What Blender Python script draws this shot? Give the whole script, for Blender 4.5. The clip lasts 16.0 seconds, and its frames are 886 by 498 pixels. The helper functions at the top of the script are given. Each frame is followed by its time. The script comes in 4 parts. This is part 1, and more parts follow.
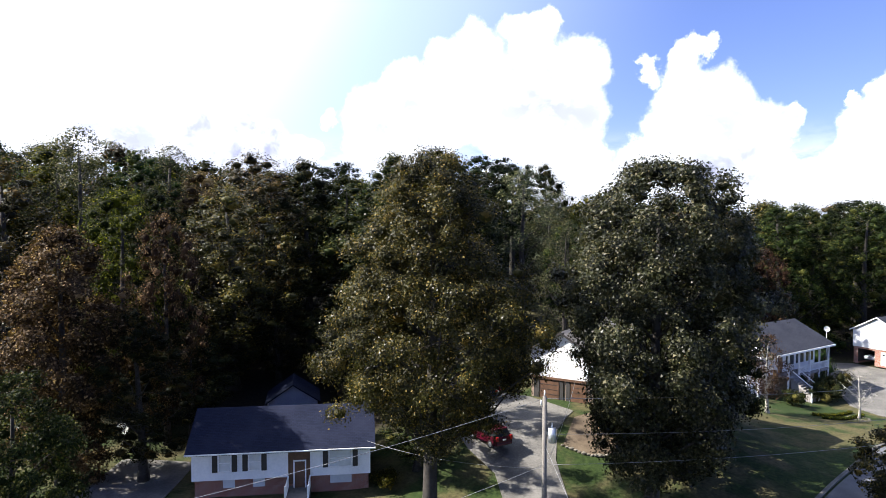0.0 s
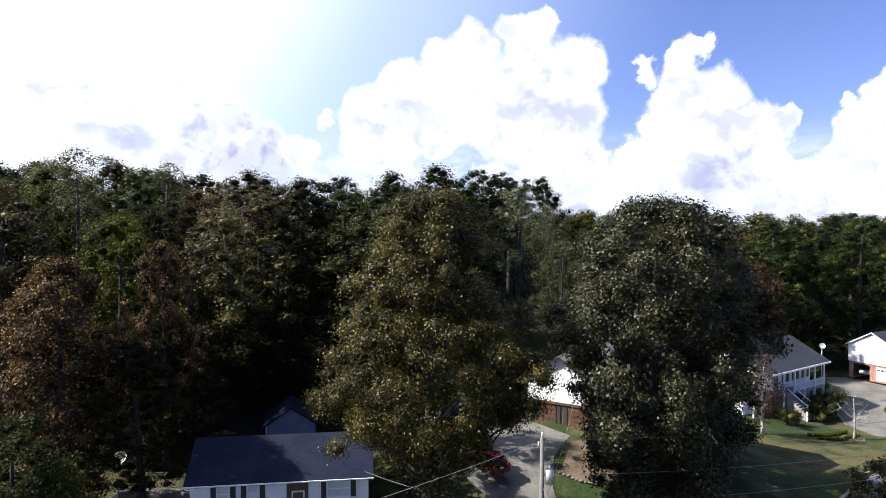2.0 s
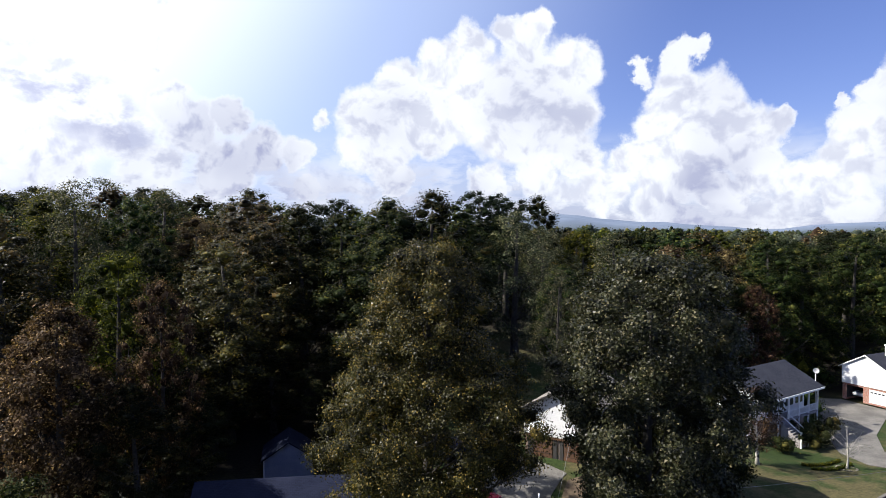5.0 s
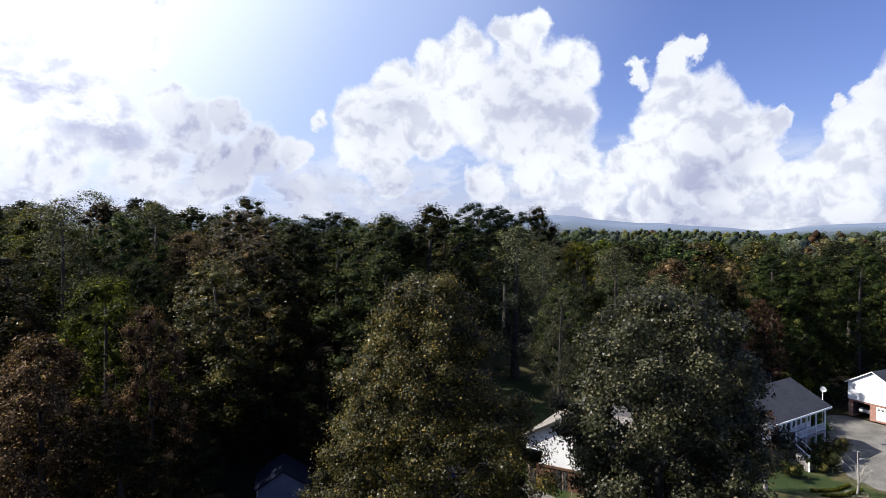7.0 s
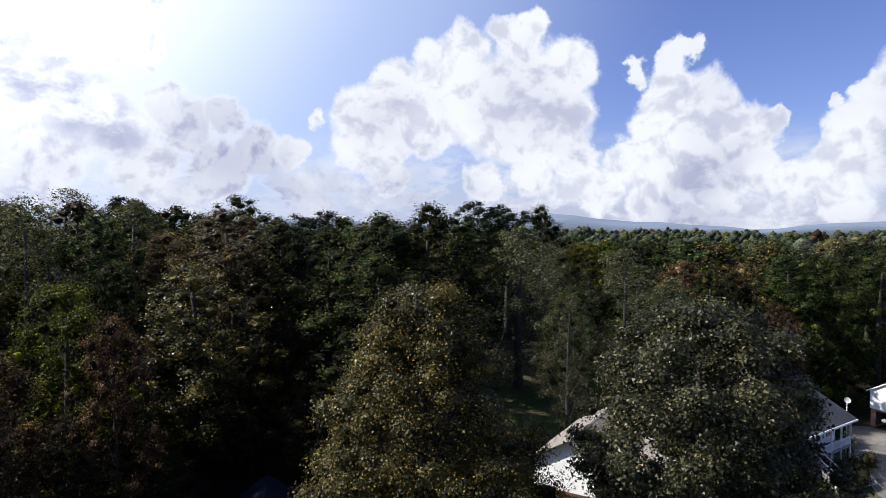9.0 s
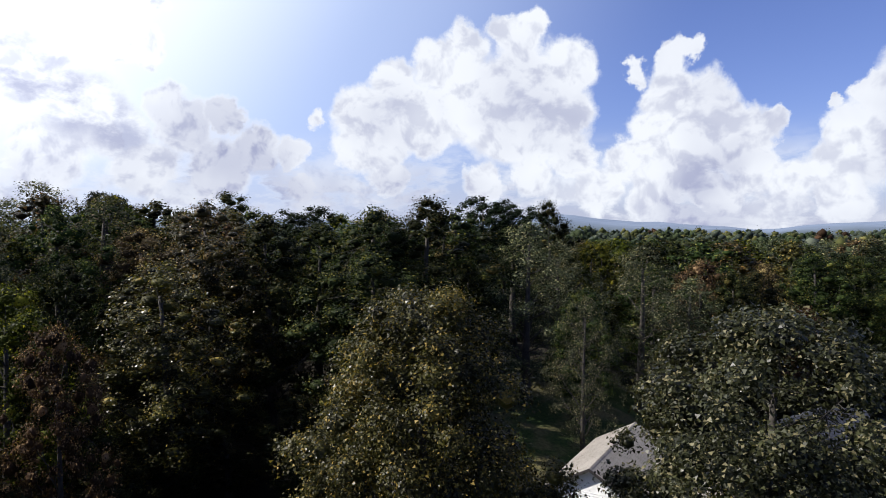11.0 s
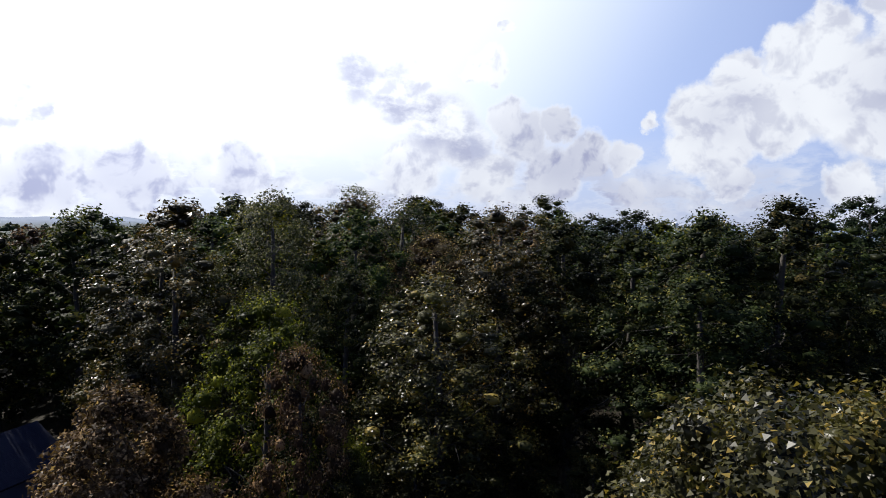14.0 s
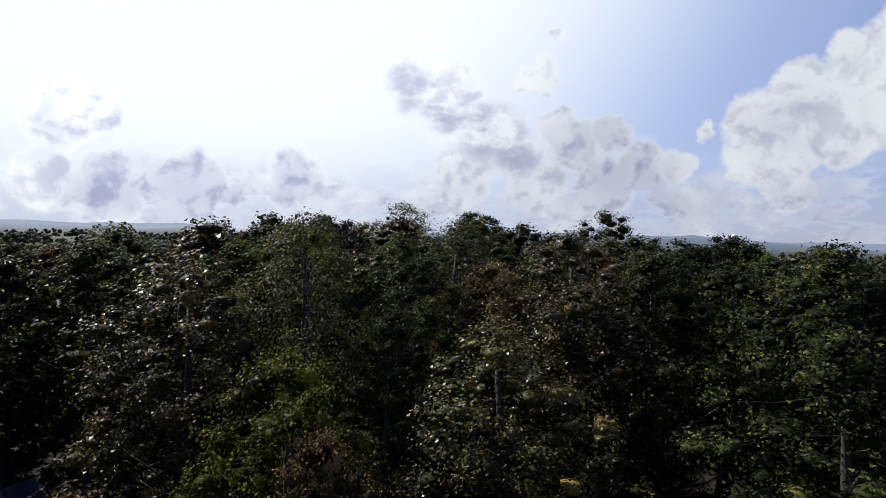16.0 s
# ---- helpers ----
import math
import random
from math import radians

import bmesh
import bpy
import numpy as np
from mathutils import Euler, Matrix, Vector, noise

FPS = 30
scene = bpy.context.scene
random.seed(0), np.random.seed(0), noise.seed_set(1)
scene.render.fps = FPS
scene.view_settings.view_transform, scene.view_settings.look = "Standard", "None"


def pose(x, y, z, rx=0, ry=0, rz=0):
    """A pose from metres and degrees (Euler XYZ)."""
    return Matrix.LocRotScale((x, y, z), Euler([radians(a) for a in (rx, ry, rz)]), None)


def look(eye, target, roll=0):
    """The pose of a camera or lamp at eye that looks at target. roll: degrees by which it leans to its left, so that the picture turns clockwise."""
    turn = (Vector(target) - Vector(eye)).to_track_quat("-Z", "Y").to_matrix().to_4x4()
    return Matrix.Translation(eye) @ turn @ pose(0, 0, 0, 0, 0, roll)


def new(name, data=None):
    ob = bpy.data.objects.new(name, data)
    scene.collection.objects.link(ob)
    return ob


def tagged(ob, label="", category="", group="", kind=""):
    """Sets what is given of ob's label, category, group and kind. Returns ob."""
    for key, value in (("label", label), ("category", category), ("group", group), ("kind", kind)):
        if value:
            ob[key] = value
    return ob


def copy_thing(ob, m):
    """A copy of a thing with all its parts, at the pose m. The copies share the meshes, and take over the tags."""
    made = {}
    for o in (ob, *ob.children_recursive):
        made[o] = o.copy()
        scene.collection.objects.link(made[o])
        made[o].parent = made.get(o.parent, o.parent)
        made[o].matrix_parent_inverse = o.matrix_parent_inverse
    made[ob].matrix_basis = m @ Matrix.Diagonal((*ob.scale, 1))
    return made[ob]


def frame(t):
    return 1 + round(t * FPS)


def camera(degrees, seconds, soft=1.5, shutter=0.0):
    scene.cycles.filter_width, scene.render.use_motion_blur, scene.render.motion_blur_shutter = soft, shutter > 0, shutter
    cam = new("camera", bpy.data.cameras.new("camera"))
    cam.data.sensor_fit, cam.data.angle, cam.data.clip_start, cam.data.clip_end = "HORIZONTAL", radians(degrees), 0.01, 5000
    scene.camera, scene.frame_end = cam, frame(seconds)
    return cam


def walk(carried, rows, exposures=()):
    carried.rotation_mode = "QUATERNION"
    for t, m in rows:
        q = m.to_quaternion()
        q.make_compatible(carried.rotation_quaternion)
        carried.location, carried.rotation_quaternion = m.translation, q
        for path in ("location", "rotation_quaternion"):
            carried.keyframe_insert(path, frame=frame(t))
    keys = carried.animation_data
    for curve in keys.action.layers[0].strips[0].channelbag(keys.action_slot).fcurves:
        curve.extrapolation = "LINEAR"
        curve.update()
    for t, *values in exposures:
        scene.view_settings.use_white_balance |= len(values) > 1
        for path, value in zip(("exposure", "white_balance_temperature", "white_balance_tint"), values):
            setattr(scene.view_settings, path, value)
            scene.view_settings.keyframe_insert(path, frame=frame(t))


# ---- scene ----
cam = camera(69.0, 16.0, soft=0.7)
EYE = 21.2
PATH = [  # seconds, x, y, z over the first eye, yaw, pitch, roll
    (0.0, 0.00, 0.01, 0.00, -0.03, -1.94, -0.02),
    (0.5, -0.02, 0.00, 0.62, -0.08, -1.94, -0.01),
    (1.0, -0.05, -0.02, 1.24, -0.15, -1.94, -0.01),
    (1.5, -0.06, -0.07, 1.86, -0.21, -1.93, -0.01),
    (2.0, -0.07, -0.15, 2.49, -0.30, -1.92, -0.01),
    (2.5, -0.08, -0.27, 3.11, -0.35, -1.91, -0.01),
    (3.0, -0.10, -0.39, 3.73, -0.42, -1.90, -0.00),
    (3.5, -0.12, -0.49, 4.34, -0.47, -1.90, 0.00),
    (4.0, -0.14, -0.52, 4.95, -0.53, -1.89, 0.00),
    (6.5, -0.32, 0.85, 7.94, -0.84, -1.87, -0.00),
    (7.0, -0.36, 1.85, 8.37, -0.88, -1.82, -0.00),
    (7.5, -0.38, 3.09, 8.63, -0.94, -1.82, -0.00),
    (8.0, -0.38, 4.59, 8.69, -0.99, -1.87, 0.00),
    (8.5, -0.37, 6.37, 8.63, -1.06, -1.92, -0.00),
    (11.0, -0.33, 15.84, 8.05, -1.10, -1.92, 0.00),
    (11.5, -0.48, 18.93, 7.93, 3.75, -1.90, 0.22),
    (12.0, -0.64, 21.90, 7.80, 8.75, -1.88, 0.50),
    (12.5, -0.78, 24.35, 7.74, 13.92, -1.87, 0.72),
    (13.0, -0.85, 26.52, 7.80, 20.10, -1.85, 0.90),
    (13.5, -0.90, 28.60, 8.02, 24.45, -1.82, 0.97),
    (14.0, -1.25, 30.55, 8.32, 27.45, -1.68, 1.02),
    (14.5, -2.35, 32.70, 8.62, 29.60, -1.48, 1.12),
    (15.0, -3.88, 34.80, 9.00, 30.83, -1.28, 1.28),
    (15.5, -5.40, 36.88, 9.53, 31.40, -1.13, 1.46),
    (16.0, -6.85, 38.85, 10.08, 31.80, -1.00, 1.65),
]


def flown(x, y, z, yaw, pitch, roll):
    return pose(x, y, EYE + z) @ pose(0, 0, 0, 0, 0, yaw) @ pose(0, 0, 0, 90 + pitch) @ pose(0, 0, 0, 0, 0, roll)


walk(cam, [(row[0], flown(*row[1:])) for row in PATH],
     exposures=[(0.0, 1.66), (2.0, 1.40), (4.0, 1.15), (7.0, 1.01), (11.0, 0.95), (12.5, 0.96), (14.5, 0.82), (16.0, 0.64)])
# ---- sky, clouds and sun ----
SUN_AZ, SUN_EL = 86.0, 42.0   # degrees to the left of +y, and up
to_sun = Vector((-math.sin(radians(SUN_AZ)) * math.cos(radians(SUN_EL)),
                 math.cos(radians(SUN_AZ)) * math.cos(radians(SUN_EL)), math.sin(radians(SUN_EL))))
sun = new("sun", bpy.data.lights.new("sun", "SUN"))
sun.data.energy, sun.data.angle, sun.data.color = 5.0, radians(0.6), (1.0, 0.95, 0.87)
sun.matrix_world = look(to_sun * 100, (0, 0, 0))

CLOUD_MAIN = [(0.115, 0.952, 0.284, 0.030), (0.147, 0.946, 0.288, 0.030), (0.053, 0.962, 0.267, 0.039), (0.003, 0.969, 0.246, 0.040),
              (-0.056, 0.973, 0.224, 0.037), (-0.099, 0.979, 0.178, 0.048), (-0.023, 0.983, 0.180, 0.053), (0.054, 0.977, 0.204, 0.061),
              (0.137, 0.964, 0.227, 0.061), (0.206, 0.951, 0.232, 0.046), (0.197, 0.966, 0.169, 0.053), (0.115, 0.983, 0.141, 0.053),
              (-0.109, 0.987, 0.120, 0.044), (-0.066, 0.995, 0.078, 0.035), (0.216, 0.971, 0.102, 0.039), (0.158, 0.984, 0.082, 0.039),
              (-0.162, 0.974, 0.161, 0.019), (0.077, 0.994, 0.074, 0.035),
              (0.080, 0.980, 0.183, 0.074), (0.157, 0.976, 0.149, 0.066), (-0.006, 0.989, 0.151, 0.053), (-0.066, 0.989, 0.133, 0.044)]
CLOUD_EAST = [(0.341, 0.911, 0.233, 0.023), (0.360, 0.900, 0.246, 0.019), (0.300, 0.926, 0.229, 0.018), (0.341, 0.920, 0.193, 0.042),
              (0.378, 0.910, 0.171, 0.051), (0.323, 0.936, 0.139, 0.044), (0.401, 0.908, 0.123, 0.053), (0.287, 0.953, 0.100, 0.040),
              (0.355, 0.931, 0.086, 0.053), (0.446, 0.891, 0.082, 0.040), (0.460, 0.876, 0.146, 0.021), (0.249, 0.967, 0.059, 0.040),
              (0.319, 0.946, 0.050, 0.040), (0.405, 0.913, 0.048, 0.040),
              (0.363, 0.922, 0.133, 0.070), (0.420, 0.897, 0.138, 0.044), (0.446, 0.886, 0.128, 0.035)]
CLOUD_FAR_EAST = [(0.559, 0.811, 0.171, 0.026), (0.544, 0.829, 0.126, 0.039), (0.530, 0.845, 0.078, 0.042), (0.573, 0.814, 0.097, 0.053),
                  (0.487, 0.871, 0.061, 0.037), (0.543, 0.839, 0.041, 0.040), (0.528, 0.833, 0.163, 0.012), (0.593, 0.790, 0.156, 0.061),
                  (0.615, 0.765, 0.192, 0.070), (0.641, 0.761, 0.097, 0.079)]
CLOUD_WEST = [(-0.385, 0.890, 0.246, 0.030), (-0.408, 0.882, 0.238, 0.023), (-0.363, 0.883, 0.298, 0.014), (-0.350, 0.926, 0.144, 0.046),
              (-0.299, 0.941, 0.157, 0.030), (-0.260, 0.959, 0.114, 0.040), (-0.208, 0.972, 0.112, 0.030), (-0.313, 0.946, 0.086, 0.053),
              (-0.401, 0.912, 0.083, 0.053), (-0.368, 0.913, 0.177, 0.035), (-0.197, 0.979, 0.059, 0.030), (-0.474, 0.863, 0.175, 0.046),
              (-0.508, 0.835, 0.212, 0.061), (-0.503, 0.859, 0.093, 0.061), (-0.448, 0.884, 0.134, 0.044)]
CLOUD_GREY = [(-0.560, 0.795, 0.225, 0.060), (-0.510, 0.835, 0.195, 0.070), (-0.465, 0.868, 0.165, 0.075), (-0.425, 0.893, 0.135, 0.060)]
CLOUD_SUN = [(-0.877, 0.459, 0.145, 0.053), (-0.854, 0.496, 0.157, 0.035), (-0.857, 0.513, 0.054, 0.061), (-0.893, 0.446, 0.064, 0.053),
             (-0.800, 0.590, 0.070, 0.060), (-0.700, 0.700, 0.085, 0.055)]


class Nodes:
    """A short way to write node trees."""

    def __init__(self, tree):
        self.tree = tree
        tree.nodes.clear()

    def add(self, kind):
        return self.tree.nodes.new(kind)

    def link(self, a, b):
        self.tree.links.new(a, b)

    def put(self, value, socket):
        if isinstance(value, bpy.types.NodeSocket):
            self.link(value, socket)
        else:
            socket.default_value = value

    def math(self, op, a, b=0.0, c=0.0, clamp=False):
        node = self.add("ShaderNodeMath")
        node.operation, node.use_clamp = op, clamp
        for value, socket in zip((a, b, c), node.inputs):
            self.put(value, socket)
        return node.outputs[0]

    def vec(self, op, a, b=(0, 0, 0), scale=None):
        node = self.add("ShaderNodeVectorMath")
        node.operation = op
        self.put(a, node.inputs[0])
        if op not in ("SCALE", "NORMALIZE", "LENGTH"):
            self.put(b, node.inputs[1])
        if scale is not None:
            node.inputs["Scale"].default_value = scale
        return node.outputs["Value" if op in ("DISTANCE", "LENGTH", "DOT_PRODUCT") else "Vector"]

    def noise(self, vector, scale, detail=3.0, rough=0.55, colour=False):
        node = self.add("ShaderNodeTexNoise")
        if vector is not None:
            self.put(vector, node.inputs["Vector"])
        node.inputs["Scale"].default_value, node.inputs["Detail"].default_value = scale, detail
        node.inputs["Roughness"].default_value = rough
        return node.outputs["Color" if colour else 0]

    def ramp(self, value, low, high, to_low=0.0, to_high=1.0):
        node = self.add("ShaderNodeMapRange")
        node.interpolation_type = "SMOOTHSTEP"
        self.put(value, node.inputs["Value"])
        for key, v in (("From Min", low), ("From Max", high), ("To Min", to_low), ("To Max", to_high)):
            node.inputs[key].default_value = v
        return node.outputs["Result"]

    def mix(self, factor, a, b, blend="MIX"):
        node = self.add("ShaderNodeMix")
        node.data_type, node.blend_type = "RGBA", blend
        self.put(factor, node.inputs[0])
        for value, socket in ((a, node.inputs[6]), (b, node.inputs[7])):
            self.put((*value, 1) if isinstance(value, tuple) and len(value) == 3 else value, socket)
        return node.outputs[2]


world = bpy.data.worlds.new("sky")
scene.world = world
world.use_nodes = True
n = Nodes(world.node_tree)
way = n.add("ShaderNodeTexCoord").outputs["Generated"]
sky = n.add("ShaderNodeTexSky")
sky.sky_type, sky.sun_disc = "NISHITA", False
sky.sun_elevation, sky.sun_rotation = radians(SUN_EL), radians(-SUN_AZ)
sky.air_density, sky.dust_density, sky.ozone_density, sky.altitude = 1.0, 0.6, 1.6, 200
blue = n.vec("MULTIPLY", sky.outputs[0], (0.120, 0.122, 0.186))
# billowing outlines: the direction is stirred by noise before the distance to each puff is taken
stir = n.vec("SUBTRACT", n.noise(way, 9.0, 3.0, 0.5, True), (0.5, 0.5, 0.5))
curl = n.vec("SUBTRACT", n.noise(way, 26.0, 6.0, 0.65, True), (0.5, 0.5, 0.5))
bent = n.vec("ADD", way, n.vec("ADD", n.vec("SCALE", stir, scale=0.045), n.vec("SCALE", curl, scale=0.045)))
near = None
for puffs in (CLOUD_MAIN, CLOUD_EAST, CLOUD_FAR_EAST, CLOUD_WEST, CLOUD_SUN):
    for px, py, pz, r in puffs:
        d = n.math("MULTIPLY_ADD", n.vec("DISTANCE", bent, (px, py, pz)), -1 / r, 1.0)
        near = d if near is None else n.math("SMOOTH_MAX", near, d, 0.32)
dull = None
for px, py, pz, r in CLOUD_GREY:
    d = n.math("MULTIPLY_ADD", n.vec("DISTANCE", bent, (px, py, pz)), -1 / r, 1.0)
    dull = d if dull is None else n.math("SMOOTH_MAX", dull, d, 0.32)
# low layer towards the horizon, flattened
flat = n.vec("MULTIPLY", way, (1, 1, 2.6))
low = n.noise(flat, 8.0, 7.0, 0.6)
up = n.add("ShaderNodeSeparateXYZ")
n.link(way, up.inputs[0])
height = up.outputs["Z"]
north = n.ramp(up.outputs["Y"], -0.1, 0.45)     # cloud bank kept to the north; unseen sky behind made clear to cut fill
band = n.math("MULTIPLY", n.math("MULTIPLY", n.ramp(low, 0.42, 0.56), n.ramp(height, 0.15, 0.05)), north)
puffy = n.ramp(near, -0.02, 0.30)
thin = n.math("MULTIPLY", n.ramp(dull, 0.0, 0.5), 0.9)
cover = n.math("MAXIMUM", n.math("MAXIMUM", puffy, thin), n.math("MULTIPLY", band, 0.9), clamp=True)
# relief of the billows, lit from the sun's side
side = to_sun.cross(Vector((0, 0, 1))).normalized() * -0.010 + Vector((0, 0, 0.012))
rolled = n.vec("ADD", way, n.vec("SCALE", stir, scale=0.06))
bulge = n.math("SUBTRACT", n.noise(n.vec("ADD", rolled, tuple(side)), 19.0, 4.0, 0.55), n.noise(rolled, 19.0, 4.0, 0.55))
grey = n.ramp(n.noise(n.vec("ADD", rolled, (0, 0, 0.02)), 6.0, 3.0, 0.5), 0.36, 0.68)
inner = n.ramp(n.math("MAXIMUM", near, n.math("MULTIPLY", band, 0.5)), 0.0, 0.4)
lower = n.ramp(height, 0.27, 0.08, 0.35, 1.0)
shade = n.math("MULTIPLY", inner, n.math("ADD", n.math("MULTIPLY", n.math("MULTIPLY", grey, lower), 0.6), n.ramp(bulge, -0.05, 0.14, 0.0, 0.42)), clamp=True)
wisps = n.noise(n.vec("MULTIPLY", way, (1, 1, 1.6)), 11.0, 5.0, 0.62)
shade = n.math("MAXIMUM", shade, n.math("MULTIPLY", n.math("MULTIPLY", n.ramp(dull, 0.0, 0.75), n.ramp(wisps, 0.36, 0.58)), 0.85))
hazy = Vector((-math.sin(radians(57)), math.cos(radians(57)), 0.72)).normalized()   # middle of the bright haze painted into the sky on the sun's side
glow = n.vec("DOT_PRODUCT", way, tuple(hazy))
white = n.mix(shade, (1.20, 1.25, 1.34), (0.50, 0.54, 0.79))
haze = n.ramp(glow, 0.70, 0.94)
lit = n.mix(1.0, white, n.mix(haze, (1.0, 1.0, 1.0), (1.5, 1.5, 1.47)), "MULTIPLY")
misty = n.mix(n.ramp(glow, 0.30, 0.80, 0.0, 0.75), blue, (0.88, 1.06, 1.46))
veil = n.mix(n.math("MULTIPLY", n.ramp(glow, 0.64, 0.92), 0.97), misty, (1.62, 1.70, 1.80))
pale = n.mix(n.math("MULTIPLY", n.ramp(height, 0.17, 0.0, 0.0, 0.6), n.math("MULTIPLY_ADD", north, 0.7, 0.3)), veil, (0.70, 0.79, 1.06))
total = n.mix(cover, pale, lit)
below = n.mix(n.ramp(height, -0.02, -0.06), total, (0.06, 0.07, 0.06))
back = n.add("ShaderNodeBackground")
back.inputs["Strength"].default_value = 0.40
n.link(below, back.inputs[0])
n.link(back.outputs[0], n.add("ShaderNodeOutputWorld").inputs[0])

# ---- materials ----
def surface(name, tones, rough=0.7, scale=1.0, grain=8.0, bump=0.15, metal=0.0, spec=0.5, object_random=0.0):
    """Two tones mixed by large and fine noise at real-world size, with fine relief."""
    m = bpy.data.materials.new(name)
    m.use_nodes = True
    n = Nodes(m.node_tree)
    where = n.add("ShaderNodeTexCoord").outputs["Object"]
    big, fine = n.noise(where, scale, 4.0), n.noise(where, scale * grain, 3.0, 0.65)
    f = n.math("ADD", n.math("MULTIPLY", big, 0.6), n.math("MULTIPLY", fine, 0.4))
    colour = n.mix(n.ramp(f, 0.36, 0.64), tones[0], tones[1])
    if object_random:
        info = n.add("ShaderNodeObjectInfo")
        hsv = n.add("ShaderNodeHueSaturation")
        n.link(colour, hsv.inputs["Color"])
        n.link(n.math("MULTIPLY_ADD", info.outputs["Random"], object_random, 1 - object_random / 2), hsv.inputs["Value"])
        colour = hsv.outputs[0]
    bsdf = n.add("ShaderNodeBsdfPrincipled")
    n.link(colour, bsdf.inputs["Base Color"])
    n.link(n.math("MULTIPLY_ADD", fine, 0.2, rough - 0.1), bsdf.inputs["Roughness"])
    bsdf.inputs["Metallic"].default_value, bsdf.inputs["Specular IOR Level"].default_value = metal, spec
    if bump:
        b = n.add("ShaderNodeBump")
        b.inputs["Strength"].default_value, b.inputs["Distance"].default_value = bump, 0.02
        n.link(fine, b.inputs["Height"])
        n.link(b.outputs[0], bsdf.inputs["Normal"])
    n.link(bsdf.outputs[0], n.add("ShaderNodeOutputMaterial").inputs[0])
    return m


def foliage(name, tones, rough=0.55, through_leaf=0.18, vary=0.7, gloss=0.05):
    """Leaves: each one its own tone, each tree a little apart, glossy above and a little light through them."""
    m = bpy.data.materials.new(name)
    m.use_nodes = True
    n = Nodes(m.node_tree)
    leaf = n.add("ShaderNodeNewGeometry").outputs["Random Per Island"]
    info = n.add("ShaderNodeObjectInfo").outputs["Random"]
    where = n.add("ShaderNodeTexCoord").outputs["Object"]
    patch = n.noise(where, 0.33, 2.0)
    # mostly near-black leaves with few bright ones: crown shade and flecks put into colour
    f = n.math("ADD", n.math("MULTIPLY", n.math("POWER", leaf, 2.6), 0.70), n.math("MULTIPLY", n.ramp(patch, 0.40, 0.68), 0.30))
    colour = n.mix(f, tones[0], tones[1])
    turn = n.math("GREATER_THAN", n.math("ADD", leaf, n.math("MULTIPLY", patch, 0.5)), 1.13)
    colour = n.mix(turn, colour, tones[2])
    hsv = n.add("ShaderNodeHueSaturation")
    n.link(colour, hsv.inputs["Color"])
    n.link(n.math("MULTIPLY_ADD", info, 0.05, 0.475), hsv.inputs["Hue"])
    n.link(n.math("MULTIPLY_ADD", info, vary, 1 - vary / 2), hsv.inputs["Value"])
    bsdf = n.add("ShaderNodeBsdfPrincipled")
    n.link(hsv.outputs[0], bsdf.inputs["Base Color"])
    n.link(n.ramp(leaf, 0.0, 1.0, rough - 0.12, rough + 0.12), bsdf.inputs["Roughness"])
    bsdf.inputs["Specular IOR Level"].default_value = gloss
    glass = n.add("ShaderNodeBsdfTranslucent")
    n.link(n.vec("MULTIPLY", hsv.outputs[0], (1.7, 1.75, 1.0)), glass.inputs[0])
    mixed = n.add("ShaderNodeMixShader")
    mixed.inputs[0].default_value = through_leaf
    n.link(bsdf.outputs[0], mixed.inputs[1])
    n.link(glass.outputs[0], mixed.inputs[2])
    n.link(mixed.outputs[0], n.add("ShaderNodeOutputMaterial").inputs[0])
    return m


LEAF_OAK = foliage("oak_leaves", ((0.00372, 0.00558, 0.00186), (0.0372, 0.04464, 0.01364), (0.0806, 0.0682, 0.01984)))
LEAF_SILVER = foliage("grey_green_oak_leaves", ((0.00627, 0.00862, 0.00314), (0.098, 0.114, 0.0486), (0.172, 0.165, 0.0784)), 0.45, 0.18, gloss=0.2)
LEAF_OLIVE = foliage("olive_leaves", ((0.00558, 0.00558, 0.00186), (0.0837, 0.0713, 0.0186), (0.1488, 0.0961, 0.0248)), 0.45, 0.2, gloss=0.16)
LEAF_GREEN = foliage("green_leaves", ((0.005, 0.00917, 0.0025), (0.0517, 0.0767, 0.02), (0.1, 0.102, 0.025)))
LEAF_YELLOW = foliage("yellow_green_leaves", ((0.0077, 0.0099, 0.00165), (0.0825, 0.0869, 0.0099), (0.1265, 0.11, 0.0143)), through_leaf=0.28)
LEAF_RUST = foliage("rust_leaves", ((0.014, 0.009, 0.005), (0.165, 0.102, 0.052), (0.26, 0.175, 0.092)), through_leaf=0.2)
LEAF_GREY = foliage("grey_green_leaves", ((0.0157, 0.0196, 0.0108), (0.122, 0.132, 0.0784), (0.196, 0.176, 0.108)), through_leaf=0.25)
# far canopy leaves paled and greyed, distance haze put into their colour
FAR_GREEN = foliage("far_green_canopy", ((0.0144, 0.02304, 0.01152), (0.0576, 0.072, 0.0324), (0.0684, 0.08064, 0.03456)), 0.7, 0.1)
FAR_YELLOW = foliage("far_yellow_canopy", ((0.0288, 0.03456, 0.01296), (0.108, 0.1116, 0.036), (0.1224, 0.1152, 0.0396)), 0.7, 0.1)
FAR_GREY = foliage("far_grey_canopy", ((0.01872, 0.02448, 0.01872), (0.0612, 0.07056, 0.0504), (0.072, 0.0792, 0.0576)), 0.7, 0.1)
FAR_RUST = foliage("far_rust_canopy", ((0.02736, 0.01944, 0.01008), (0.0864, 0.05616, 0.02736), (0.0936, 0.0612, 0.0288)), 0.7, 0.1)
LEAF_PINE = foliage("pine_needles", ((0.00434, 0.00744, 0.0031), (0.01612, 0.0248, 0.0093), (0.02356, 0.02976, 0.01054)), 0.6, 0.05)
